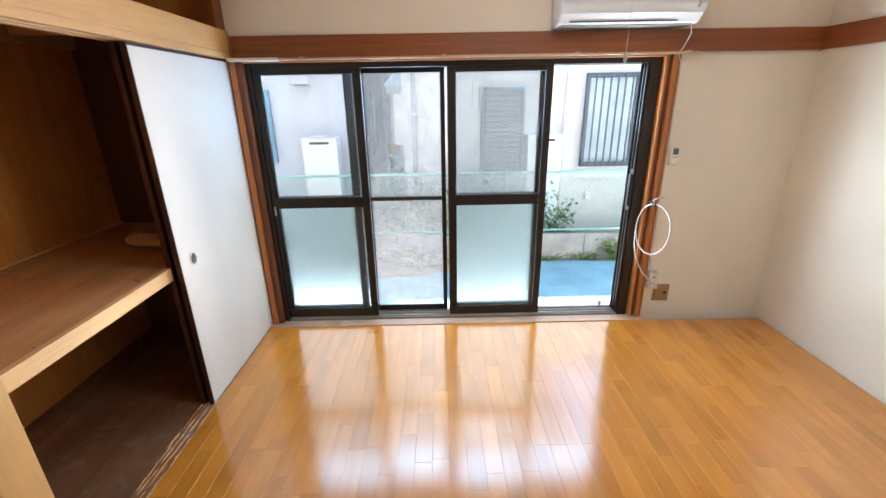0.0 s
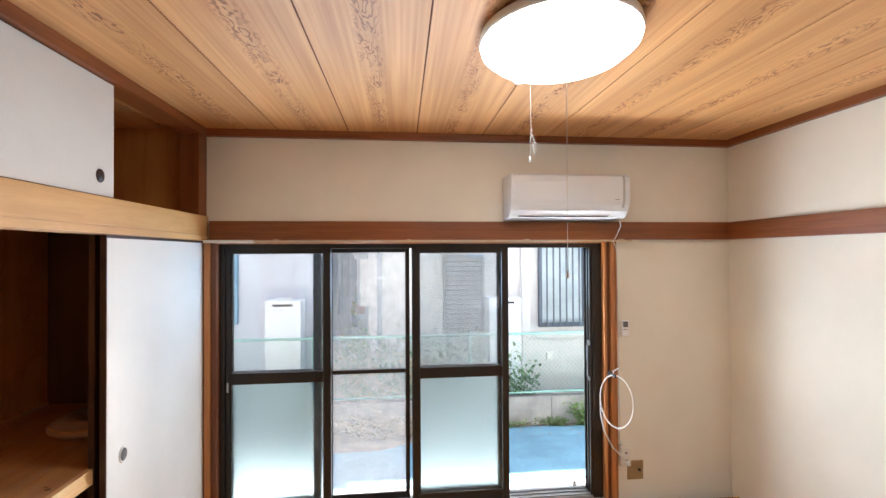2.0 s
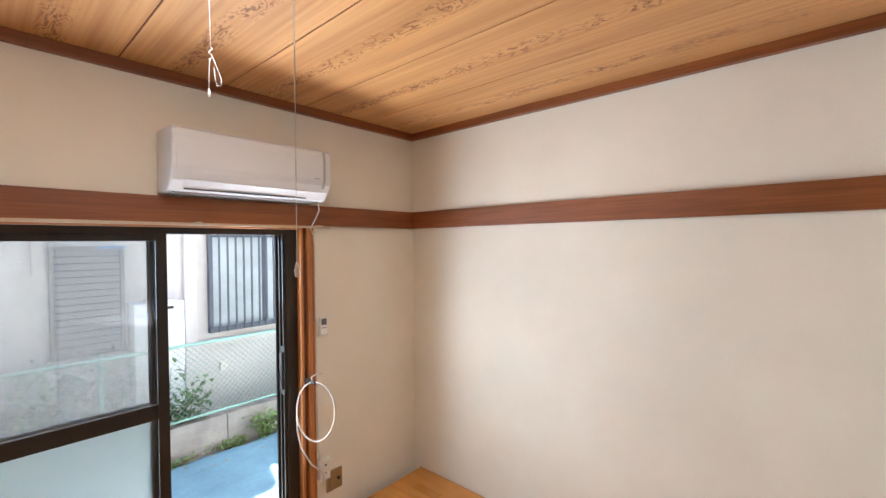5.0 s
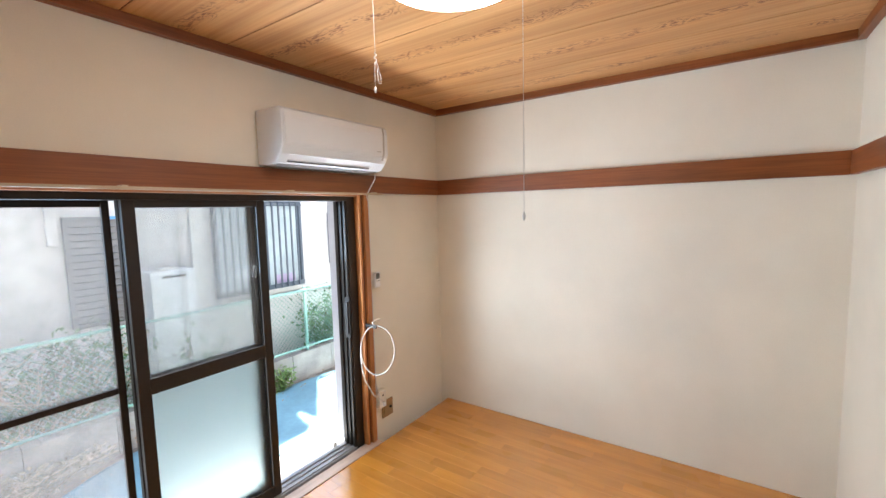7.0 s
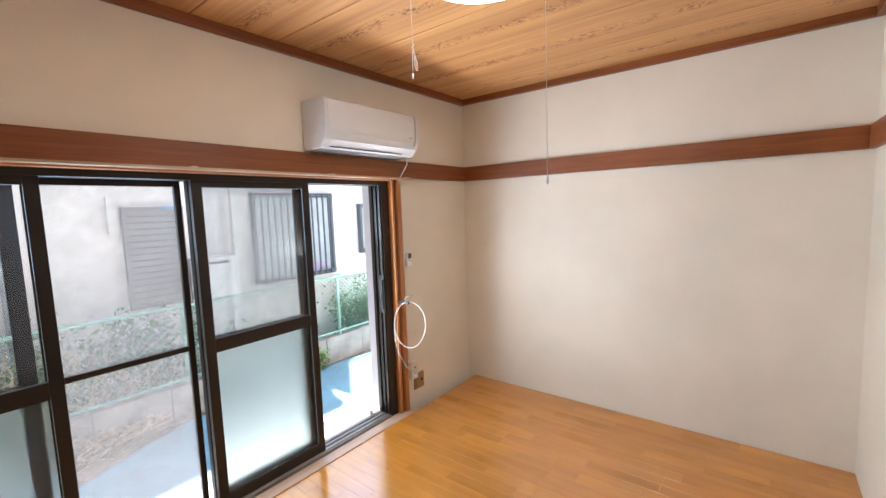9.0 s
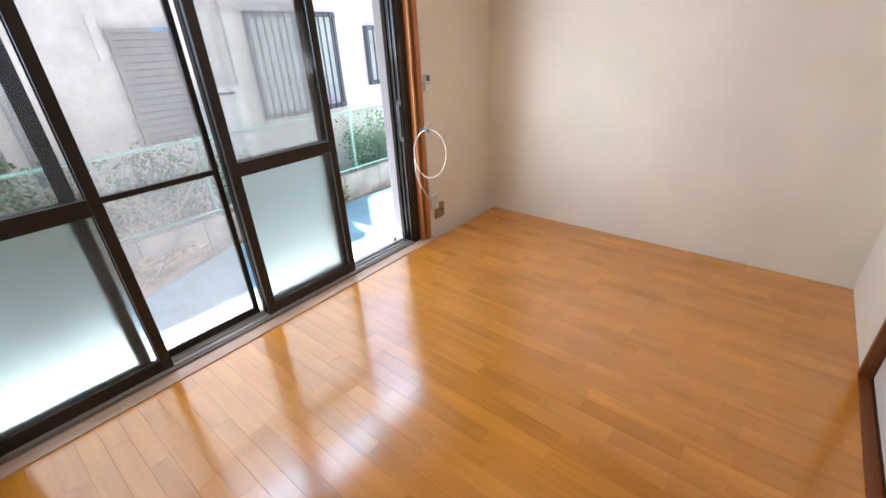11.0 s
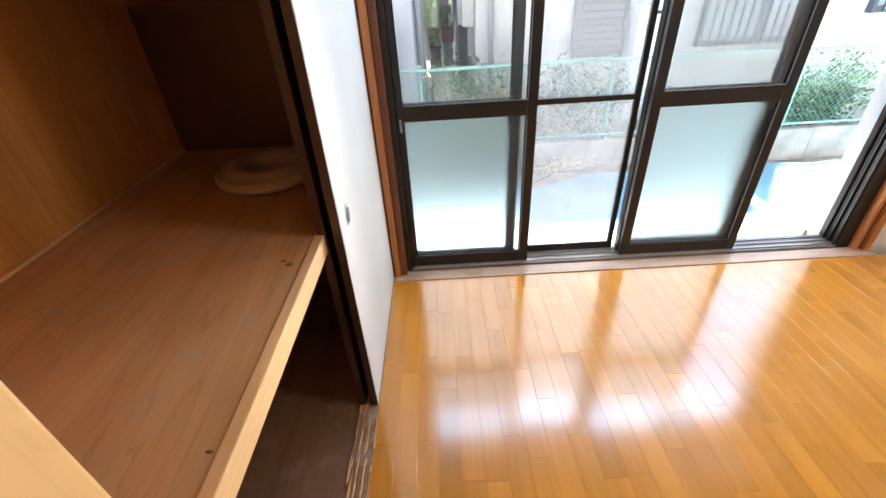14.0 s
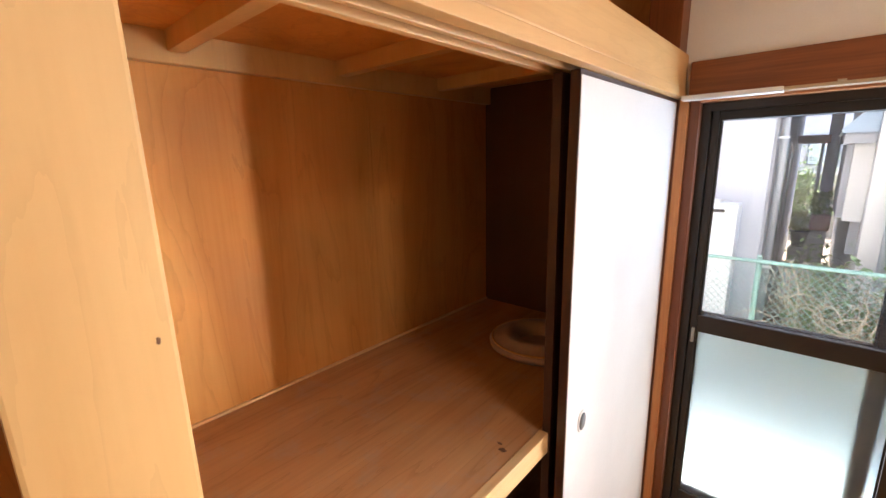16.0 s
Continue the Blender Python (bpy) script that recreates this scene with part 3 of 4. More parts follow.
part("upper_floor", boxes((XB, XW - 0.10, YS, YN - 0.012, 1.852, 1.866)), M_PLY, clo)
part("upper_back", boxes((XB - 0.012, XB, YS, YN, 1.893, CEIL)), M_PLY, clo)
part("upper_ceiling", boxes((XB, XW - 0.03, YS, YN - 0.002, CEIL - 0.006, CEIL + 0.004)), M_CEIL, clo)
part("upper_end", boxes((XB, XW - 0.10, YN - 0.010, YN - 0.002, 1.893, CEIL - 0.006)), M_PLY, clo)
part("back_batten", boxes((XB, XB + 0.03, 1.08, YN - 0.012, 1.775, 1.8515), bev=0.002), M_PILLAR, clo, "pale batten")
for y in (1.42, 1.92, 2.42):
    part("rafter", boxes((XB + 0.03, XW - 0.10, y - 0.02, y + 0.02, 1.803, 1.8515), bev=0.002), M_PILLAR, clo, "pale square rafter")
part("closet_floor", boxes((XB, XW - 0.075, YS, YN, -0.05, -0.004)), M_CLOSET_FLOOR, clo, "bare worn closet floor, darkened for shade under the shelf")
shelf = thing("closet_shelf", "worn plywood closet shelf with a pale front edge", "shelf")
part("shelf_board", boxes((XB, XW - 0.085, 1.08, YN - 0.012, 0.748, 0.766)), M_SHELF, shelf)
part("front_edge", boxes((XW - 0.085, XW - 0.058, 1.08, YN - 0.012, 0.708, 0.770), bev=0.003), M_SHELF_EDGE, shelf, "pale timber front edge")
part("quarter_bead", boxes((XB, XB + 0.010, 1.08, YN - 0.012, 0.7665, 0.776), bev=0.002), M_SHELF_EDGE, shelf)
for y in (1.5, 1.95, 2.4):
    part("joist", boxes((XB, XW - 0.086, y - 0.018, y + 0.018, 0.712, 0.7475)), M_SHELF, shelf)


def pull(parent, x, y, z, dark_rim=False):
    k = 0.8 if dark_rim else 1.0
    bm = bmesh.new()
    lathe(bm, [(0.0, 0.0015), (0.019 * k, 0.0015), (0.021 * k, 0.003), (0.026 * k, 0.0035), (0.028 * k, 0.0)], (x, y, z), "x", 28)
    for v in bm.verts:
        v.co.z = z + (v.co.z - z) * 1.25
    p = part("pull", bm, M_LACQ if dark_rim else M_PULL, parent, "round recessed finger pull")
    bm = bmesh.new()
    lathe(bm, [(0.0, 0.0036), (0.021 * k, 0.0038), (0.0225 * k, 0.0016)], (x, y, z), "x", 24)
    for v in bm.verts:
        v.co.z = z + (v.co.z - z) * 1.25
    part("pull_cup", bm, M_PULL_D, p)


def fusuma(x, y0, y1, z0, z1, label, pull_y, pull_z, rim=True, dark=False, stile=0.004):
    """A papered sliding door with a lacquered rim, facing east."""
    f = thing("sliding_door", label, "sliding door", "papered sliding doors")
    w = 0.016
    part("core", boxes((x - 0.012, x - 0.0005, y0 + w * 0.5, y1 - w * 0.5, z0 + w * 0.5, z1 - w * 0.5)), M_LACQ, f)
    e = 0.004
    part("paper", boxes((x - 0.002, x + 0.001, y0 + stile, y1 - e, z0 + e, z1 - (0.012 if rim else e))), M_PAPER, f, "white patterned paper face")
    part("rim", boxes((x - 0.024, x - 0.0008, y0, y0 + w, z0, z1), (x - 0.024, x - 0.0008, y1 - w, y1, z0, z1), (x - 0.024, x - 0.0008, y0 + w, y1 - w, z0, z0 + w),
         (x - 0.024, x - 0.0008, y0 + w, y1 - w, z1 - w, z1)), M_LACQ, f, "dark lacquered rim")
    # back coloured dark to hold down bounced light in the closet
    part("backing", boxes((x - 0.020, x - 0.013, y0 + w, y1 - w, z0 + w, z1 - w)), M_PLY_SHADE, f, "door back, darkened for the closet's shade")
    pull(f, x + 0.001, pull_y, pull_z, dark)
    return f


fusuma(XW - 0.006, 1.957, 2.795, 0.004, 1.712, "white papered sliding closet door, slid open", 2.06, 0.78)
fusuma(XW - 0.052, 1.962, 2.785, 0.004, 1.712, "white papered sliding closet door behind another", 2.70, 0.78, stile=0.11)
fusuma(XW - 0.006, 1.10, 2.0, 1.864, 2.337, "short white papered sliding door of the upper cupboard", 1.918, 1.945, False, True)
fusuma(XW - 0.050, 0.32, 1.20, 1.864, 2.337, "short white papered sliding door of the upper cupboard, inner", 0.45, 1.945, False, True)

# papered door standing closed beside the south doorway, on its worn track
DX0, DX1, DY = 0.82, 1.616, 0.268
sdoor = thing("sliding_door", "white papered sliding door beside the doorway post", "sliding door", "papered sliding doors")
part("core", boxes((DX0 + 0.02, DX1 - 0.02, DY - 0.020, DY - 0.004, 0.030, 1.74)), M_PLY_SHADE, sdoor)
part("paper", boxes((DX0 + 0.018, DX1 - 0.018, DY - 0.0035, DY - 0.001, 0.028, 1.742)), M_PAPER, sdoor, "white patterned paper face")
part("rim", boxes((DX0, DX0 + 0.0178, DY - 0.024, DY, 0.0075, 1.76), (DX1 - 0.0178, DX1, DY - 0.024, DY, 0.0075, 1.76), (DX0 + 0.0178, DX1 - 0.0178, DY - 0.024, DY, 0.0075, 0.0278),
     (DX0 + 0.0178, DX1 - 0.0178, DY - 0.024, DY, 1.7422, 1.76)), M_LACQ, sdoor, "dark lacquered rim")
setting("threshold_south", boxes((XW, 1.616, YS - 0.098, YS + 0.010, 0.001, 0.007), bev=0.002), M_TRIM, "worn brown wooden threshold of the doorway", "trim")
setting("door_lintel_south", boxes((XW, 1.616, YS - 0.098, YS + 0.010, 1.761, 1.86), bev=0.003), M_TRIM, "brown-stained wooden lintel over the doorway", "trim")

# small knots of the pillar and dark stains of the shelf
M_KNOT = plain("dark_knot", (0.20, 0.085, 0.03), 0.6, vary=0.2)
M_STAIN = plain("shelf_stain", (0.20, 0.10, 0.05), 0.7, vary=0.25)


def spot(name, parent, centre, ru, rv_, axis, material, seed):
    """A thin uneven disc lying on a face."""
    r = random.Random(seed)
    bm = bmesh.new()
    lathe(bm, [(0.0, 0.0006), (0.7, 0.0006), (1.0, 0.0002), (1.0, 0.0)], (0, 0, 0), "z", 18)
    jag = [r.uniform(0.7, 1.2) for k in range(18)]
    for v in bm.verts:
        k = int(round(math.atan2(v.co.y, v.co.x) / (2 * math.pi) * 18)) % 18
        u, w = v.co.x * ru * jag[k], v.co.y * rv_ * jag[k]
        v.co = Vector(centre) + (Vector((v.co.z, u, w)) if axis == "x" else Vector((u, w, v.co.z)))
    part(name, bm, material, parent)


spot("knot", clo, (XW + 0.0122, 1.099, 1.379), 0.0018, 0.0038, "x", M_KNOT, 1)
for k, (sx, sy, sr) in enumerate(((-1.049, 1.828, 0.012), (-1.07, 1.845, 0.008), (-1.029, 1.317, 0.006))):
    spot("stain", shelf, (sx, sy, 0.7662), sr, sr * 0.6, "z", M_STAIN, 10 + k)

ring = thing("ceramic_ring_stand", "dark ring-shaped stand lying on the closet shelf", "ring stand")
bm = bmesh.new()
lathe(bm, [(0.085, 0.006), (0.095, 0.0), (0.175, 0.0), (0.195, 0.014), (0.198, 0.030), (0.185, 0.040), (0.150, 0.046), (0.142, 0.060), (0.120, 0.064), (0.095, 0.056), (0.085, 0.030), (0.085, 0.006)], (-1.285, 2.44, 0.767), "z", 56)
part("ring_body", bm, M_MUG, ring)
bm = bmesh.new()
tube(bm, [(-1.285 + 0.187 * math.cos(a), 2.44 + 0.187 * math.sin(a), 0.767 + 0.040) for a in (2 * math.pi * i / 56 for i in range(56))], 0.004, 6, True)
part("ring_band", bm, M_SHELF_EDGE, ring, "paler rim band")

# ---- ceiling lamp and cords ----
LX, LY = 0.79, 1.52
lamp = thing("ceiling_lamp", "round white ceiling lamp, lit, with a pull string", "ceiling lamp")
bm = bmesh.new()
lathe(bm, [(0.0, -0.118), (0.09, -0.117), (0.17, -0.109), (0.228, -0.090), (0.262, -0.062), (0.266, -0.050), (0.0, -0.048)], (LX, LY, CEIL), "z", 72)
part("diffuser", bm, M_LAMP, lamp, "glowing white dome")
bm = bmesh.new()
lathe(bm, [(0.0, -0.047), (0.267, -0.047), (0.270, -0.036), (0.266, -0.016), (0.0, -0.014)], (LX, LY, CEIL), "z", 72)
part("rim", bm, M_WHITE, lamp, "white plastic rim")
bm = bmesh.new()
lathe(bm, [(0.0, -0.013), (0.20, -0.013), (0.21, -0.006), (0.20, 0.0), (0.0, 0.0)], (LX, LY, CEIL - 0.0005), "z", 48)
part("base_plate", bm, M_WHITE, lamp)
bm = bmesh.new()
SX, SY = 0.709, 1.256
tube(bm, [(SX, SY, CEIL - 0.02), (SX + 0.001, SY, 1.9), (SX, SY, 1.58)], 0.0008, 5)
part("pull_string", bm, M_CORD, lamp)
bm = bmesh.new()
lathe(bm, [(0.0, -0.012), (0.0035, -0.010), (0.0045, 0.0), (0.002, 0.012), (0.0, 0.013)], (SX, SY, 1.57), "z", 12)
part("string_knob", bm, M_CORD, lamp)
CX, CY = 0.80, 1.86
sw = thing("cord_switch", "white ceiling pull switch with a knotted cord", "pull switch")
bm = bmesh.new()
lathe(bm, [(0.0, -0.036), (0.022, -0.034), (0.030, -0.024), (0.033, -0.004), (0.033, 0.0), (0.0, 0.0)], (CX - 0.045, CY + 0.015, CEIL), "z", 24)
part("switch_body", bm, M_WHITE, sw)
bm = bmesh.new()
tube(bm, [(CX - 0.03, CY + 0.01, CEIL - 0.03), (CX - 0.002, CY, CEIL - 0.05), (CX, CY, 2.15)], 0.0010, 6)
part("cord", bm, M_CORD, sw)
bm = bmesh.new()
tube(bm, [(CX + 0.0035 * math.sin(a * 2.2), CY + 0.004 * math.cos(a * 3), 2.155 - 0.008 * a) for a in (i * 0.4 for i in range(14))], 0.0015, 6)
tube(bm, [(CX + 0.004, CY, 2.13), (CX + 0.014, CY, 2.105), (CX + 0.027, CY, 2.072), (CX + 0.026, CY, 2.055), (CX + 0.016, CY, 2.052), (CX + 0.011, CY, 2.068), (CX + 0.008, CY, 2.10)], 0.0011, 6)
tube(bm, [(CX - 0.003, CY, 2.12), (CX - 0.005, CY, 2.07), (CX - 0.005, CY, 2.035)], 0.0010, 6)
part("knotted_loop", bm, M_CORD, sw)
bm = bmesh.new()
lathe(bm, [(0.0, 0.0), (0.0038, 0.001), (0.0038, 0.017), (0.002, 0.021), (0.0, 0.021)], (CX - 0.005, CY, 2.015), "z", 12)
part("cord_end", bm, M_WHITE, sw)

# ---- air conditioner ----
ac = thing("air_conditioner", "white wall air conditioner mounted above the window", "air conditioner")
A0, A1 = 0.905, 1.655
prof = [(YN - 0.004, 1.842), (2.668, 1.842), (2.640, 1.848), (2.604, 1.886), (2.584, 1.922), (2.580, 1.945), (2.578, 2.06), (2.584, 2.095), (2.606, 2.112), (YN - 0.004, 2.115)]
bm = bmesh.new()
prism(bm, prof, A0, A1, "x")
bmesh.ops.bevel(bm, geom=[e for e in bm.edges if abs(e.verts[0].co.x - e.verts[1].co.x) < 1e-5], offset=0.012, segments=4, profile=0.6, affect="EDGES")
part("body", bm, M_AC, ac)
bm = bmesh.new()
prism(bm, [(2.5775, 1.934), (2.5745, 1.95), (2.5725, 2.06), (2.5790, 2.096), (2.586, 2.100), (2.586, 1.934)], A0 + 0.014, A1 - 0.053, "x")
part("front_panel", bm, M_AC, ac)
bm = bmesh.new()
prism(bm, [(2.590, 1.905), (2.5775, 1.934), (2.5735, 1.95), (2.5715, 2.06), (2.578, 2.098), (2.590, 2.098)], A1 - 0.0525, A1 - 0.038, "x")
part("side_strip", bm, M_STRIP, ac, "grey translucent strip")
bm = bmesh.new()
prism(bm, [(2.6365, 1.8495), (2.6015, 1.8855), (2.5985, 1.8885), (2.604, 1.8925), (2.642, 1.853)], A0 + 0.05, A1 - 0.12, "x")
part("flap", bm, M_AC, ac, "air outlet flap")
bm = bmesh.new()
prism(bm, [(2.6325, 1.8520), (2.6285, 1.8560), (2.6265, 1.8545), (2.6305, 1.8505)], A0 + 0.055, A1 - 0.125, "x")
part("outlet_slot", bm, M_DARK, ac, "dark outlet slot")
part("underside", boxes((A0 + 0.02, A1 - 0.03, 2.66, 2.78, 1.8395, 1.8425)), M_GREY, ac, "shaded underside grille")
part("logo_bar", boxes((A1 - 0.105, A1 - 0.072, 2.5718, 2.5730, 1.952, 1.956)), M_GREY, ac, "small grey maker's mark")
part("side_cover", boxes((A1, A1 + 0.026, 2.68, 2.76, 1.95, 2.05), bev=0.004), M_FRAME, ac, "brown pipe cover")
bm = bmesh.new()
tube(bm, [(A1 - 0.02, 2.68, 1.845), (A1 + 0.0, 2.70, 1.80), (A1 - 0.002, 2.745, 1.745), (A1 - 0.018, 2.765, 1.70), (A1 + 0.012, 2.782, 1.66), (1.677, 2.793, 1.55), (1.679, 2.793, 0.95), (1.684, 2.793, 0.40), (1.69, 2.785, 0.34)], 0.0035, 6)
part("power_cord", bm, M_CORD, ac, "thin white power cord")
for z in (1.40, 0.62, 0.45):
    part("cord_clip", boxes((1.672, 1.686, 2.786, 2.7995, z, z + 0.012), bev=0.001), M_WHITE, ac)

# ---- remote, outlets, antenna cable ----
rem = thing("remote_control", "white remote control in a wall holder", "remote control")
part("holder", boxes((1.693, 1.749, 2.782, 2.7995, 1.072, 1.135), bev=0.003), M_WHITE2, rem)
part("remote_body", boxes((1.697, 1.745, 2.772, 2.790, 1.078, 1.180), bev=0.004), M_REMOTE, rem)
part("display", boxes((1.704, 1.738, 2.7705, 2.773, 1.136, 1.174), bev=0.001), M_SCREEN, rem, "grey display")
for i in range(3):
    part("button", boxes((1.705 + i * 0.012, 1.713 + i * 0.012, 2.7700, 2.773, 1.118, 1.124), bev=0.0008), M_GREY, rem)
plate = thing("wall_socket", "beige metal wall plate with switch and antenna socket", "wall socket")
part("plate", boxes((1.737, 1.845, 2.790, 2.7995, 0.124, 0.246), bev=0.003), M_BRASS, plate)
part("rocker", boxes((1.752, 1.782, 2.786, 2.791, 0.145, 0.225), bev=0.002), M_BRASS, plate)
bm = bmesh.new()
lathe(bm, [(0.0, -0.008), (0.008, -0.008), (0.010, 0.0), (0.0, 0.0)], (1.817, 2.790, 0.186), "y", 16)
part("antenna_jack", bm, M_DARK, plate)
box2 = thing("socket_box", "white surface-mounted socket box beside the window casing", "socket box")
part("box_body", boxes((1.674, 1.738, 2.752, 2.7995, 0.232, 0.352), bev=0.004), M_WHITE2, box2)
for z in (0.268, 0.315):
    part("socket_hole", boxes((1.700, 1.712, 2.7505, 2.753, z, z + 0.010)), M_DARK, box2)
coil = thing("antenna_cable", "white antenna cable coiled and tied on the casing", "cable")
bm = bmesh.new()
KX, KY, KZ = 1.612, 2.698, 0.676
pts = [(1.660, 2.700, 0.880), (1.635, 2.720, 0.878), (1.612, 2.735, 0.862)]
for i in range(64):
    a = math.pi / 2 + 0.12 + 2 * math.pi * i / 63 * 1.0
    pts.append((KX + 0.062 * math.cos(a), KY - 0.096 * math.cos(a) + 0.006 * math.sin(a * 1.5), KZ + 0.167 * math.sin(a)))
tube(bm, pts, 0.0048, 7)
part("coil", bm, M_CORD, coil)
bm = bmesh.new()
tube(bm, [(1.551, 2.792, 0.65), (1.551, 2.786, 0.56), (1.566, 2.776, 0.47), (1.592, 2.758, 0.405), (1.62, 2.757, 0.354), (1.66, 2.744, 0.315), (1.693, 2.742, 0.285), (1.705, 2.742, 0.268)], 0.0045, 7)
part("lead", bm, M_CORD, coil)
part("plug", boxes((1.697, 1.716, 2.732, 2.751, 0.246, 0.270), bev=0.003), M_WHITE, coil)
part("cable_tie", boxes((1.598, 1.610, 2.69, 2.794, 0.828, 0.850), bev=0.003), M_DARK, coil, "black cable tie")
part("tie_nail", boxes((1.602, 1.606, 2.786, 2.7955, 0.815, 0.829)), M_DARK, coil)

# ---- outside ----
GZ = -0.50
setting("ground", boxes((-80, 80, -80, 140, GZ - 0.3, GZ)), M_DIRT, "dry bare earth ground with pebbles", "ground")
# own building above and beside the window
setting("wall_outer", boxes((XB - 6, XE + 6, 2.921, 3.0, 1.76, 6.2), (XB - 6, -0.97, 2.921, 3.0, GZ, 1.76), (1.72, XE + 6, 2.921, 3.0, GZ, 1.76), (-0.97, 1.72, 2.921, 3.0, GZ, -0.02)), M_STUCCO, "pale stucco outer wall of the house", "wall")
# unseen canopy, added so that no sun falls through the window
setting("sun_block_canopy", boxes((-1.3, 2.2, 3.0, 3.42, 2.02, 2.07), bev=0.006), M_STUCCO_G, "unseen small canopy, added to keep sun off the window", "canopy")
sbx = thing("shutter_box", "pale grey storm shutter box beside the window", "shutter box")
part("shutter_side", boxes((1.605, 1.63, 2.952, 3.12, -0.04, 1.75), bev=0.004), M_STUCCO_G, sbx)
part("shutter_front", boxes((1.63, 2.45, 3.09, 3.12, -0.04, 1.75), bev=0.004), M_STUCCO_G, sbx)
sill_o = thing("outer_sill", "dark aluminium sill below the window", "window sill")
part("sill_plate", boxes((-0.86, 1.60, 2.951, 2.985, -0.012, 0.012), bev=0.003), M_ALU_L, sill_o)
part("sill_stop", boxes((1.43, 1.45, 2.953, 2.968, 0.0125, 0.045), bev=0.003), M_WHITE2, sill_o)

setting("concrete_apron", boxes((-6, 7, 3.0, 4.02, GZ - 0.05, GZ + 0.02), bev=0.006), M_APRON, "pale sunlit concrete apron along the house", "pavement")
# blue ground sheet, wrinkled
bm = bmesh.new()
nx, ny = 90, 26
def sheet_edge(x):
    t = min(1, max(0, x / 0.95))
    return 4.66 + 0.42 * t * t * (3 - 2 * t) + 0.05 * noise.noise((x * 2.0, 7, 1)) + 0.025 * noise.noise((x * 8.0, 3, 1))


grid = []
for i in range(nx + 1):
    gx = -5 + 11 * i / nx
    grid.append([bm.verts.new((gx, 3.92 + (sheet_edge(gx) - 3.92) * j / ny, GZ + 0.024 + 0.008 * noise.noise((i * 0.5, j * 0.6, 0)) + 0.006 * noise.noise((i * 0.2, j * 1.7, 5)))) for j in range(ny + 1)])
for i in range(nx):
    for j in range(ny):
        f = bm.faces.new((grid[i][j], grid[i + 1][j], grid[i + 1][j + 1], grid[i][j + 1]))
        f.smooth = True
r = bmesh.ops.extrude_face_region(bm, geom=bm.faces[:])
for v in [g for g in r["geom"] if isinstance(g, bmesh.types.BMVert)]:
    v.co.z += 0.003
tarp = part("ground_sheet", bm, M_TARP)
tagged(tarp, "blue wrinkled weed-control sheet spread on the ground", "ground sheet")

# low block wall and chain-link fence
FY = 5.20
kerb = tagged(new("block_wall"), "weathered concrete block wall below the fence", "wall", kind="structure")
rb = random.Random(4)
blk = mesh_of(boxes((0.003, 0.597, 0, 0.11, 0, 0.365), bev=0.006), "block", M_CONC)
for i in range(22):
    b = new("block", blk)
    b.location = (-6.3 + 0.6 * i, FY + rb.uniform(-0.004, 0.004), GZ - 0.02 + rb.uniform(-0.004, 0.004))
    b.parent = kerb
fence = tagged(new("chain_link_fence"), "pale green chain-link fence on a low wall", "fence", kind="structure")
F0, F1 = -0.125, 0.625
for i in range(-2, 4):
    x = -0.80 + 1.88 * i
    bm = bmesh.new()
    tube(bm, [(x, FY + 0.05, GZ + 0.2), (x, FY + 0.05, F1 + 0.03)], 0.021, 10)
    p = part("post", bm, M_FENCE, fence)
    bm = bmesh.new()
    lathe(bm, [(0.0, 0.02), (0.015, 0.015), (0.024, 0.0), (0.0, 0.0)], (x, FY + 0.05, F1 + 0.03), "z", 12)
    part("post_cap", bm, M_FENCE, p)
for z, rr in ((F1, 0.016), (F0 + 0.02, 0.013)):
    bm = bmesh.new()
    tube(bm, [(-6, FY + 0.03, z), (6.6, FY + 0.03, z)], rr, 8)
    part("rail", bm, M_FENCE, fence)
bm = bmesh.new()
step, H = 0.056, F1 - F0 - 0.03
for i in range(-8, 220):
    x = -5.9 + step * i
    for s in (0, 1):
        xa, xb = (x, x + H * 0.95) if s else (x + H * 0.95, x)
        tube(bm, [(xa, FY + 0.028 + 0.004 * s, F0 + 0.025), (xb, FY + 0.028 + 0.004 * s, F1 - 0.012)], 0.0025, 3)
tagged(part("wire_mesh", bm, M_FENCE, fence, "diamond wire mesh"), kind="stuff")


def leaf(bm, p, d, size, up):
    d = d.normalized()
    s = d.cross(up)
    s = s.normalized() if s.length > 1e-4 else d.orthogonal().normalized()
    n = s.cross(d)
    a, b = bm.verts.new(p), bm.verts.new(p + d * size)
    l = bm.verts.new(p + d * size * 0.45 + s * size * 0.30 + n * size * 0.10)
    r = bm.verts.new(p + d * size * 0.45 - s * size * 0.30 + n * size * 0.10)
    m = bm.verts.new(p + d * size * 0.5)
    for q in ((a, l, m), (l, b, m), (b, r, m), (r, a, m)):
        bm.faces.new(q)


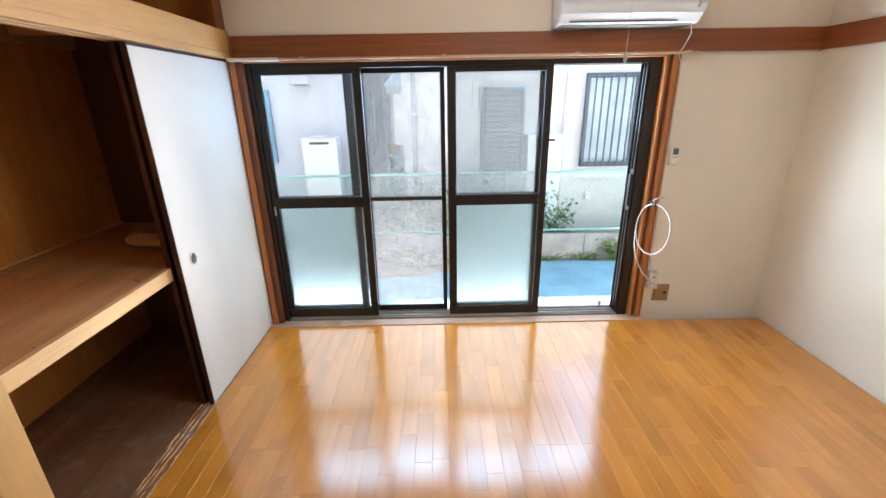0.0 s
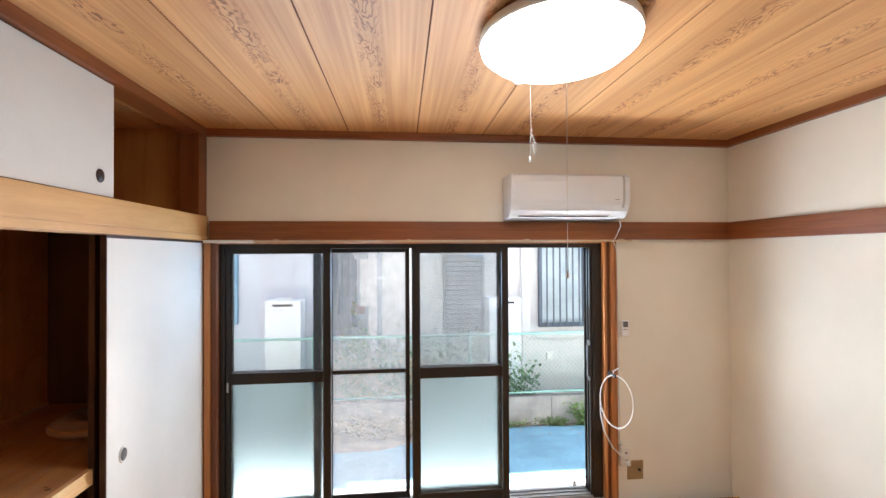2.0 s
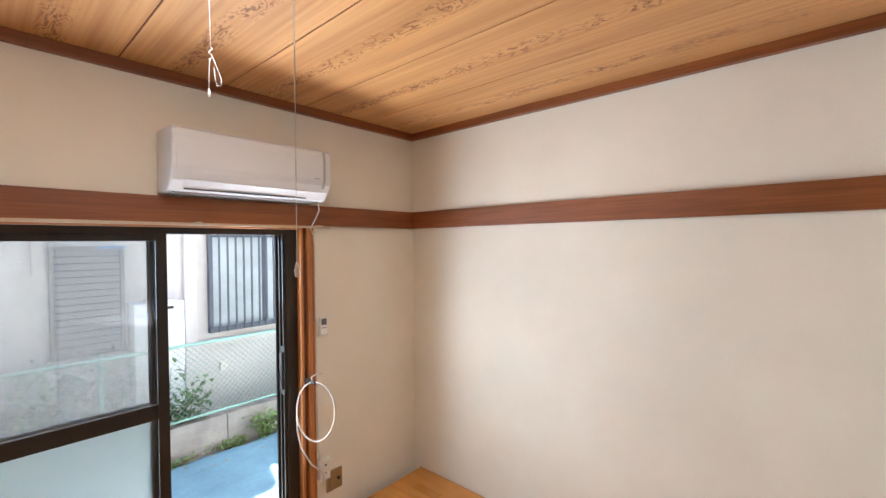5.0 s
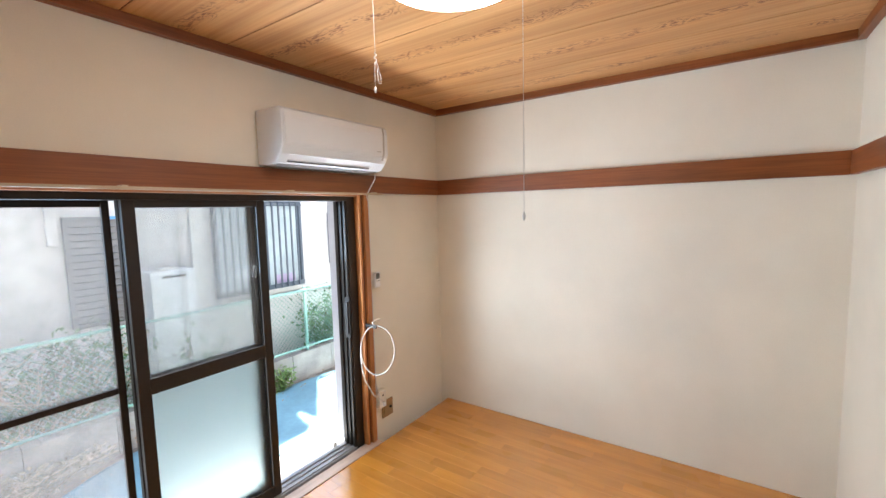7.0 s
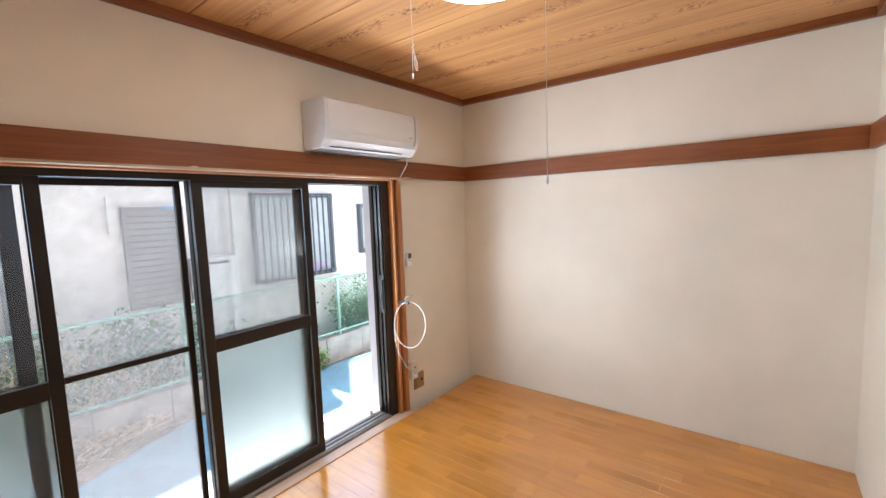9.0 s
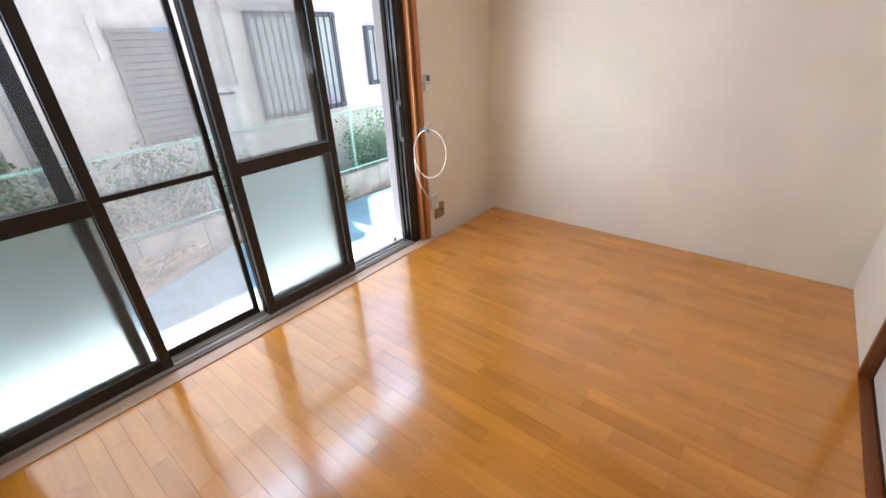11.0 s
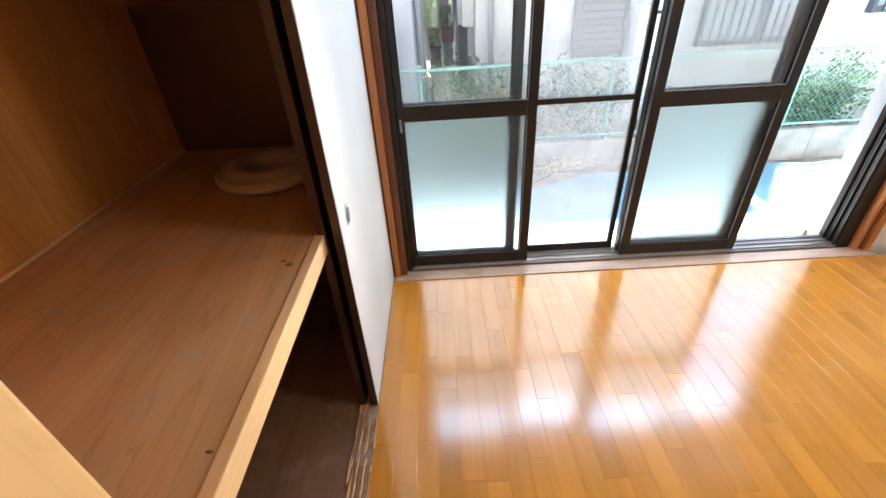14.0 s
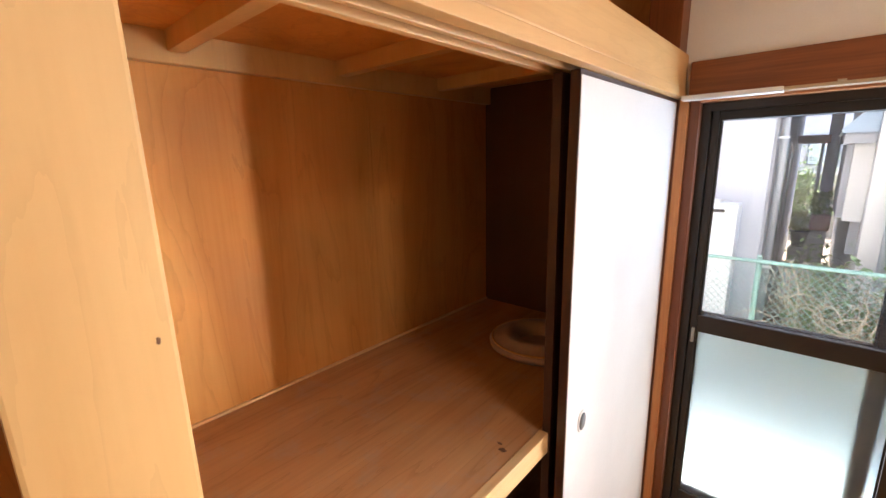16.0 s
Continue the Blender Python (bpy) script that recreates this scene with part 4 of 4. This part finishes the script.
def shrub(x, y, z0, w, d, h, n, seed, label, m_leaf, size=0.05, twigs=16, name="shrub", bare=0.0):
    r = random.Random(seed)
    s = thing(name, label, "shrub", "shrubs by the fence")
    bt, bl = bmesh.new(), bmesh.new()
    for k in range(twigs):
        p = Vector((x + r.uniform(-0.25, 0.25) * w, y + r.uniform(-0.25, 0.25) * d, z0 - 0.02))
        end = Vector((x + r.uniform(-0.5, 0.5) * w, y + r.uniform(-0.5, 0.5) * d, z0 + h * r.uniform(0.55, 1.0)))
        mid = p.lerp(end, 0.5) + Vector((r.uniform(-0.1, 0.1) * w, r.uniform(-0.1, 0.1) * d, 0.08 * h))
        path = [p, mid, end]
        tube(bt, path, 0.0045 if m_leaf is M_LEAF_B else 0.0026, 4)
        for j in range(2 * n // twigs):
            t = r.uniform(0.15 + bare, 1.0)
            q = p.lerp(mid, t * 2) if t < 0.5 else mid.lerp(end, t * 2 - 1)
            off = Vector((r.gauss(0, 0.09) * w, r.gauss(0, 0.10) * d, r.gauss(0, 0.07) * h))
            leaf(bl, q + off, Vector((r.uniform(-1, 1), r.uniform(-1, 1), r.uniform(-0.5, 0.9))), size * r.uniform(0.5, 1.15), Vector((0, 0, 1)))
    part("stems", bt, M_STEM_DRY if m_leaf is M_LEAF_B else M_STEM, s)
    part("leaves", bl, m_leaf, s)
    return s


shrub(-0.25, 5.48, GZ, 1.0, 0.35, 1.12, 900, 1, "tangled brownish vine shrub grown through the fence", M_LEAF_B, 0.045, 60)
shrub(0.12, 5.45, GZ, 1.2, 0.35, 1.15, 560, 2, "leafy green shrub behind the fence", M_LEAF, 0.085, 36)
shrub(0.85, 5.46, GZ, 0.9, 0.35, 1.22, 460, 3, "leafy green shrub below the louvred window", M_LEAF, 0.085, 28)
shrub(0.55, 5.44, GZ, 1.6, 0.3, 1.0, 700, 12, "dry brownish vine among the shrubs", M_LEAF_B, 0.06, 50)
shrub(1.74, 5.36, GZ, 0.50, 0.25, 0.94, 170, 4, "sparse green shrub beside the water heater", M_LEAF, 0.085, 12)
shrub(3.52, 5.54, GZ, 1.05, 0.4, 1.02, 1000, 5, "dense green shrub behind the fence", M_LEAF, 0.075, 30)
shrub(-0.45, 6.45, GZ, 0.5, 0.5, 1.18, 800, 6, "green shrub in the alley", M_LEAF_Y, 0.06, 18)
shrub(2.46, 5.09, GZ, 0.32, 0.14, 0.32, 200, 7, "bright green weed at the foot of the wall", M_LEAF_Y, 0.06, 12, "weed")
shrub(1.55, 5.12, GZ, 0.7, 0.12, 0.10, 130, 8, "low bright green weeds at the foot of the wall", M_LEAF_Y, 0.045, 24, "weed")
shrub(2.15, 5.14, GZ, 0.5, 0.10, 0.11, 100, 9, "low bright green weeds at the foot of the wall", M_LEAF_Y, 0.045, 16, "weed")
shrub(0.10, 5.05, GZ, 1.5, 0.3, 0.26, 800, 10, "dry grassy weeds on bare earth", M_LEAF_B, 0.05, 50, "weed")

shrub(-0.30, 5.40, GZ, 0.8, 0.2, 1.0, 420, 14, "green leaves among dry vine stems on the fence", M_LEAF_Y, 0.06, 26)

# dry climbing vine woven through the fence
vine = thing("dry_vine", "tangle of pale dry vine stems on the fence", "vine")
rv = random.Random(77)
bm = bmesh.new()
for k in range(64):
    p = Vector((rv.uniform(-0.72, 0.28), 5.21 + rv.uniform(-0.03, 0.06), rv.uniform(-0.15, 0.52)))
    a = rv.uniform(0, 6.28)
    turn = rv.uniform(-0.9, 0.9)
    pts = []
    for j in range(rv.randint(5, 11)):
        pts.append(p.copy())
        p = p + Vector((math.cos(a) * 0.05, rv.gauss(0, 0.008), math.sin(a) * 0.05))
        a += turn * 0.5 + rv.gauss(0, 0.25)
        p.z = min(p.z, 0.66)
    tube(bm, pts, rv.uniform(0.002, 0.0048), 4)
tagged(part("stems", bm, M_STEM_DRY, vine), kind="stuff")

# dead leaves and pebbles
rb = random.Random(9)
bm = bmesh.new()
for i in range(420):
    leaf(bm, Vector((rb.uniform(-3, 4), rb.uniform(4.78, 5.15), GZ + 0.022)), Vector((rb.uniform(-1, 1), rb.uniform(-1, 1), rb.uniform(0, 0.15))), rb.uniform(0.02, 0.05), Vector((0, 0, 1)))
tagged(part("leaf_litter", bm, M_LEAF_B), "dry leaf litter on the earth", "leaf litter", kind="stuff")

# neighbouring houses
HY = 5.85
hl = thing("grey_house", "pale grey stucco house with a louvred shutter", "house")
part("wall", boxes((-6.0, -0.86, HY, 12.0, GZ, 5.6)), M_STUCCO_G, hl)
part("side_cladding", boxes((-0.858, -0.84, HY + 0.02, 9.0, GZ, 5.6)), M_SIDE, hl, "grey side cladding")
for y0, y1, z0, z1 in ((6.3, 6.9, 0.2, 1.65), (7.4, 7.8, 0.6, 1.6)):
    w = part("side_window", boxes((-0.842, -0.80, y0, y1, z0, z1), bev=0.004), M_SIDE, hl)
    part("pane", boxes((-0.801, -0.797, y0 + 0.05, y1 - 0.05, z0 + 0.05, z1 - 0.05)), M_PANE, w)
bm = bmesh.new()
tube(bm, [(-0.795, HY + 0.12, GZ), (-0.795, HY + 0.12, 5.5)], 0.032, 12)
gp = part("downpipe", bm, M_PIPE, hl, "grey downpipe")
for z in (0.42, 1.62, 2.6):
    part("pipe_clip", boxes((-0.84, -0.755, HY + 0.083, HY + 0.157, z, z + 0.018)), M_WHITE, gp)
# unseen eave, run past the alley to close a sun gap between the houses
part("unseen_eave", boxes((-6.3, -0.24, 5.40, 12.3, 5.6, 5.75), bev=0.01), M_ROOF, hl)
w = part("window", boxes((-2.58, -1.88, HY - 0.05, HY, 0.72, 1.62), bev=0.006), M_BLUE, hl, "blue louvred window shutter")
for i in range(15):
    part("slat", boxes((-2.53, -1.95, HY - 0.066, HY - 0.048, 0.79 + 0.052 * i, 0.826 + 0.052 * i), bev=0.002), M_SLAT, w)
v = part("vent_hood", boxes((-1.56, -1.33, HY - 0.14, HY, 1.68, 1.86), bev=0.012), M_STUCCO_G, hl, "pale vent hood")
part("vent_mouth", boxes((-1.53, -1.36, HY - 0.12, HY - 0.02, 1.670, 1.681)), M_DARK, v)

hr = thing("cream_house", "cream stucco house with barred windows", "house")
part("wall", boxes((-0.20, 7.5, HY, 12.0, GZ, 2.55)), M_STUCCO, hr)
# upper storey and eaves are unseen, sized to cast the shadow edge outside
part("upper_wall", boxes((-0.20, 1.75, HY, 12.0, 2.55, 5.75)), M_STUCCO, hr)
bm = bmesh.new()
# invented outline: notch and slant shape the sun patch on the ground
rim = [(-0.29, 5.53), (2.02, 5.53), (2.10, 5.60), (2.17, 5.86), (2.22, 5.93), (2.25, 5.66), (3.2, 6.85), (3.2, 12.3), (-0.29, 12.3)]
for z in (5.76, 5.90):
    bm.faces.new([bm.verts.new((x, y, z)) for x, y in rim])
fs = bm.faces[:] if hasattr(bm.faces, "ensure_lookup_table") else []
va, vb = list(fs[0].verts), list(fs[1].verts)
for k in range(len(rim)):
    bm.faces.new((va[k], va[(k + 1) % len(rim)], vb[(k + 1) % len(rim)], vb[k]))
part("unseen_eave", bm, M_ROOF, hr)
part("unseen_lower_eave", boxes((1.76, 7.8, 5.79, 12.3, 2.552, 2.66), bev=0.01), M_ROOF, hr)
bm = bmesh.new()
tube(bm, [(-0.05, HY - 0.05, GZ), (-0.05, HY - 0.05, 5.7)], 0.030, 12)
dp = part("downpipe", bm, M_PIPE, hr, "grey plastic downpipe")
for z in (0.35, 1.3, 2.4):
    part("pipe_clip", boxes((-0.095, -0.005, HY - 0.095, HY - 0.001, z, z + 0.02)), M_WHITE, dp)
part("pilaster", boxes((1.90, 2.02, HY - 0.06, HY - 0.001, GZ, 2.55), bev=0.008), M_STUCCO, hr)
# louvred shutter window
w = part("window", boxes((0.815, 0.85, HY - 0.06, HY, 0.56, 1.61), (1.335, 1.37, HY - 0.06, HY, 0.56, 1.61), (0.85, 1.335, HY - 0.06, HY, 1.575, 1.61), (0.85, 1.335, HY - 0.06, HY, 0.56, 0.595)), M_SHUTTER, hr, "closed grey louvred shutter")
part("shutter_panel", boxes((0.85, 1.335, HY - 0.03, HY - 0.001, 0.595, 1.575)), M_SHUTTER, w)
for i in range(15):
    bm = bmesh.new()
    z = 0.60 + 0.065 * i
    prism(bm, [(HY - 0.031, z + 0.062), (HY - 0.036, z + 0.062), (HY - 0.055, z + 0.008), (HY - 0.031, z)], 0.852, 1.333, "x")
    part("slat", bm, M_SHUTTER, w)
part("tape_strip", boxes((1.16, 1.375, HY - 0.063, HY - 0.0605, 1.585, 1.612)), M_TAPE, w, "strip of blue masking tape")
part("cable_conduit", boxes((0.70, 0.78, HY - 0.05, HY - 0.001, 1.35, 1.72), bev=0.01), M_STUCCO, hr)


def barred(x0, x1, z0, z1, parent, bars, label):
    w = part("window", boxes((x0, x0 + 0.035, HY - 0.08, HY, z0, z1), (x1 - 0.035, x1, HY - 0.08, HY, z0, z1), (x0 + 0.035, x1 - 0.035, HY - 0.08, HY, z1 - 0.03, z1), (x0 + 0.035, x1 - 0.035, HY - 0.08, HY, z0, z0 + 0.04)), M_BAR, parent, label)
    part("pane", boxes((x0 + 0.03, x1 - 0.03, HY - 0.03, HY - 0.002, z0 + 0.03, z1 - 0.02)), M_PANE, w, "milky glass pane")
    part("mullion", boxes(((x0 + x1) / 2 + 0.02, (x0 + x1) / 2 + 0.07, HY - 0.045, HY - 0.025, z0 + 0.03, z1 - 0.02)), M_BAR, w)
    for i in range(bars):
        x = x0 + 0.05 + (x1 - x0 - 0.1) * (i + 0.5) / bars
        part("bar", boxes((x - 0.008, x + 0.008, HY - 0.115, HY - 0.095, z0 + 0.01, z1 - 0.01)), M_BAR, w)
    for z in (z0 + 0.04, z1 - 0.06):
        part("cross_bar", boxes((x0, x1, HY - 0.094, HY - 0.082, z, z + 0.025)), M_BAR, w)
    return w


barred(2.15, 3.36, 0.60, 1.76, hr, 12, "window with dark vertical security bars")
barred(3.88, 4.7, 0.83, 1.60, hr, 8, "smaller barred window")
part("sill_band", boxes((2.02, 3.5, HY - 0.05, HY - 0.001, 0.44, 0.52), bev=0.008), M_STUCCO, hr)
part("hose_bib_box", boxes((2.26, 2.34, HY - 0.05, HY - 0.001, 0.14, 0.24), bev=0.008), M_WHITE2, hr)
part("cushions", boxes((2.95, 3.25, HY - 0.0302, HY - 0.0295, 0.66, 0.78)), plain("pale_lilac_cloth", (0.55, 0.45, 0.62), 0.8), hr, "lilac cloth behind the pane")
bay = part("bay_box", boxes((-0.33, -0.202, 6.02, 7.3, 0.90, 1.556), bev=0.004), M_STUCCO, hr, "cream bay projecting into the alley")
bm = bmesh.new()
prism(bm, [(-0.425, 1.645), (-0.425, 1.675), (-0.202, 1.93), (-0.202, 1.645)], 5.92, 7.4, "y")
part("bay_roof", bm, M_ROOF, bay, "blue-grey sloping bay roof")
part("bay_soffit", boxes((-0.40, -0.202, 5.95, 7.35, 1.558, 1.644)), M_SIDE, bay)
part("bay_shutter", boxes((-0.375, -0.3305, 6.08, 7.2, 0.92, 1.55), bev=0.004), M_SIDE, bay, "dark bay window frame")
part("bay_bracket", boxes((-0.27, -0.203, 6.1, 6.2, 0.60, 0.899), bev=0.004), M_SIDE, bay)


def water_heater(x0, x1, ztop, label):
    w = thing("water_heater", label, "water heater", "wall water heaters")
    part("case", boxes((x0, x1, HY - 0.25, HY - 0.001, ztop - 0.72, ztop), bev=0.012), M_WHITE, w)
    part("exhaust", boxes((x0 + 0.10, x1 - 0.10, HY - 0.256, HY - 0.249, ztop - 0.075, ztop - 0.045), bev=0.002), M_DARK, w, "dark exhaust slot")
    part("top_bracket", boxes((x0 + 0.12, x1 - 0.15, HY - 0.18, HY - 0.03, ztop + 0.0005, ztop + 0.025), bev=0.004), M_WHITE2, w)
    part("seam", boxes((x0 + 0.01, x1 - 0.01, HY - 0.253, HY - 0.2495, ztop - 0.12, ztop - 0.116)), M_GREY, w)
    part("pipe_cover", boxes((x0 + 0.008, x1 - 0.008, HY - 0.24, HY - 0.001, ztop - 1.12, ztop - 0.7205), bev=0.006), M_WHITE, w)
    return w


water_heater(-1.475, -1.03, 1.04, "white gas water heater on the grey house wall")
water_heater(1.40, 1.84, 1.03, "white gas water heater on the cream house wall")
pl = thing("planter", "red-brown trough planter with green leaves on a stand", "planter")
part("trough", boxes((-0.54, -0.36, 7.45, 7.75, 0.59, 0.77), bev=0.01), M_TERRA, pl)
bm, rb = bmesh.new(), random.Random(21)
for i in range(260):
    leaf(bm, Vector((rb.uniform(-0.56, -0.36), rb.uniform(7.47, 7.73), 0.75 + rb.uniform(0, 0.26))), Vector((rb.uniform(-1, 1), rb.uniform(-1, 1), rb.uniform(0, 1.2))), rb.uniform(0.04, 0.08), Vector((0, 0, 1)))
part("foliage", bm, M_LEAF_Y, pl)
part("stand", boxes((-0.52, -0.38, 7.5, 7.7, GZ, 0.5895), bev=0.006), M_SIDE, pl, "dark stand")
pot = thing("flower_pot", "dark blue pot with a yellow-green plant on a stool", "flower pot")
bm = bmesh.new()
lathe(bm, [(0.0, 0.0), (0.07, 0.0), (0.10, 0.20), (0.108, 0.205), (0.108, 0.23), (0.09, 0.23), (0.085, 0.21), (0.0, 0.21)], (-0.63, 8.5, 0.20), "z", 20)
part("pot_body", bm, plain("dark_blue_glaze", (0.03, 0.05, 0.10), 0.3), pot)
bm = bmesh.new()
for i in range(170):
    leaf(bm, Vector((-0.63 + rb.gauss(0, 0.05), 8.5 + rb.gauss(0, 0.05), 0.40 + rb.uniform(0, 0.26))), Vector((rb.uniform(-1, 1), rb.uniform(-1, 1), rb.uniform(0, 1.4))), rb.uniform(0.05, 0.09), Vector((0, 0, 1)))
part("foliage", bm, leaf_mat("leaf_lime", (0.26, 0.34, 0.05), (0.46, 0.48, 0.10)), pot)
part("stool", boxes((-0.73, -0.53, 8.4, 8.6, GZ, 0.1995), bev=0.006), M_SIDE, pot)
pole = thing("utility_pole", "grey round utility pole at the alley's end", "pole")
bm = bmesh.new()
tube(bm, [(-0.42, 10, GZ), (-0.42, 10, 4.5)], 0.075, 14)
part("shaft", bm, M_STUCCO_G, pole)
shed = thing("lean_to", "brown lean-to roof on a grey post over the alley", "lean-to")
part("roof", boxes((-0.84, -0.46, 9.6, 10.4, 1.60, 1.72), bev=0.008), M_TERRA, shed)
part("post", boxes((-0.56, -0.52, 9.7, 9.74, GZ, 1.5995), bev=0.004), M_PIPE, shed)
setting("garden_wall", boxes((-5, 3, 14, 14.15, GZ, 0.95), bev=0.01), M_CONC, "grey concrete garden wall across the alley's end", "wall")
shrub(-0.9, 13.6, GZ, 1.6, 0.5, 2.3, 900, 31, "yellow-green bush at the alley's end", M_LEAF_Y, 0.10, 30)
far = thing("far_house", "pale house across the street at the alley's end", "house")
part("wall", boxes((-6, 6, 22, 26, GZ, 4.2)), M_STUCCO_G, far)
part("roof", boxes((-6.4, 6.4, 21.6, 26.4, 4.2, 4.45)), M_ROOF, far)
for x in (-2.4, -1.0, 0.5, 2.0):
    w = part("window", boxes((x, x + 0.9, 21.93, 22.0, 0.9, 2.0)), M_BAR, far)
    part("pane", boxes((x + 0.06, x + 0.84, 21.92, 21.931, 0.96, 1.94)), M_PANE, w)

# ---- floor strips ----
setting("floor_south", boxes((XW, 1.51, YE, YS - 0.302, -0.012, 0.0)), M_FLOOR2, "plain wooden floor towards the back wall", "floor")
floor = tagged(new("floor"), "glossy orange-brown wooden strip floor, lightly worn", "floor", kind="structure")
part("subfloor", boxes((XW - 0.004, XE, YE, 2.735, -0.06, -0.012)), M_JOINT, floor)
PITCH = 0.0758
shared = {}


def strip_mesh(width, length):
    """One floor strip with eased edges, its length along y."""
    key = (round(width, 4), round(length, 3))
    if key not in shared:
        g, c = 0.00015, 0.0005
        x0, x1, y0, y1 = g, width - g, g, length - g
        low = [(x0, y0), (x1, y0), (x1, y1), (x0, y1)]
        top = [(x0 + c, y0 + c * 0.5), (x1 - c, y0 + c * 0.5), (x1 - c, y1 - c * 0.5), (x0 + c, y1 - c * 0.5)]
        vs = [(x, y, -0.012) for x, y in low] + [(x, y, -0.0004) for x, y in low] + [(x, y, 0.0) for x, y in top]
        fs = [(8, 9, 10, 11)] + [(4 + i, 4 + (i + 1) % 4, 8 + (i + 1) % 4, 8 + i) for i in range(4)] + [(i, (i + 1) % 4, 4 + (i + 1) % 4, 4 + i) for i in range(4)]
        me = bpy.data.meshes.new("strip")
        me.from_pydata(vs, [], fs)
        me.materials.append(M_FLOOR)
        shared[key] = me
    return shared[key]


rf = random.Random(11)
x, row = XW - 0.002, 0
while x < XE - 0.01:
    w = min(PITCH, XE - x)
    y = YS if x > 1.5 else YS - 0.3
    first = True
    while y < 2.733:
        ln = rf.choice((0.303, 0.379, 0.455, 0.53)) if not first else rf.choice((0.12, 0.2, 0.28, 0.36, 0.44))
        first = False
        if 2.735 - (y + ln) < 0.1:
            ln = 2.735 - y
        s = new("strip", strip_mesh(w, ln))
        s.location = (x, y, 0.0)
        s.parent = floor
        y += ln
    x += w
    row += 1
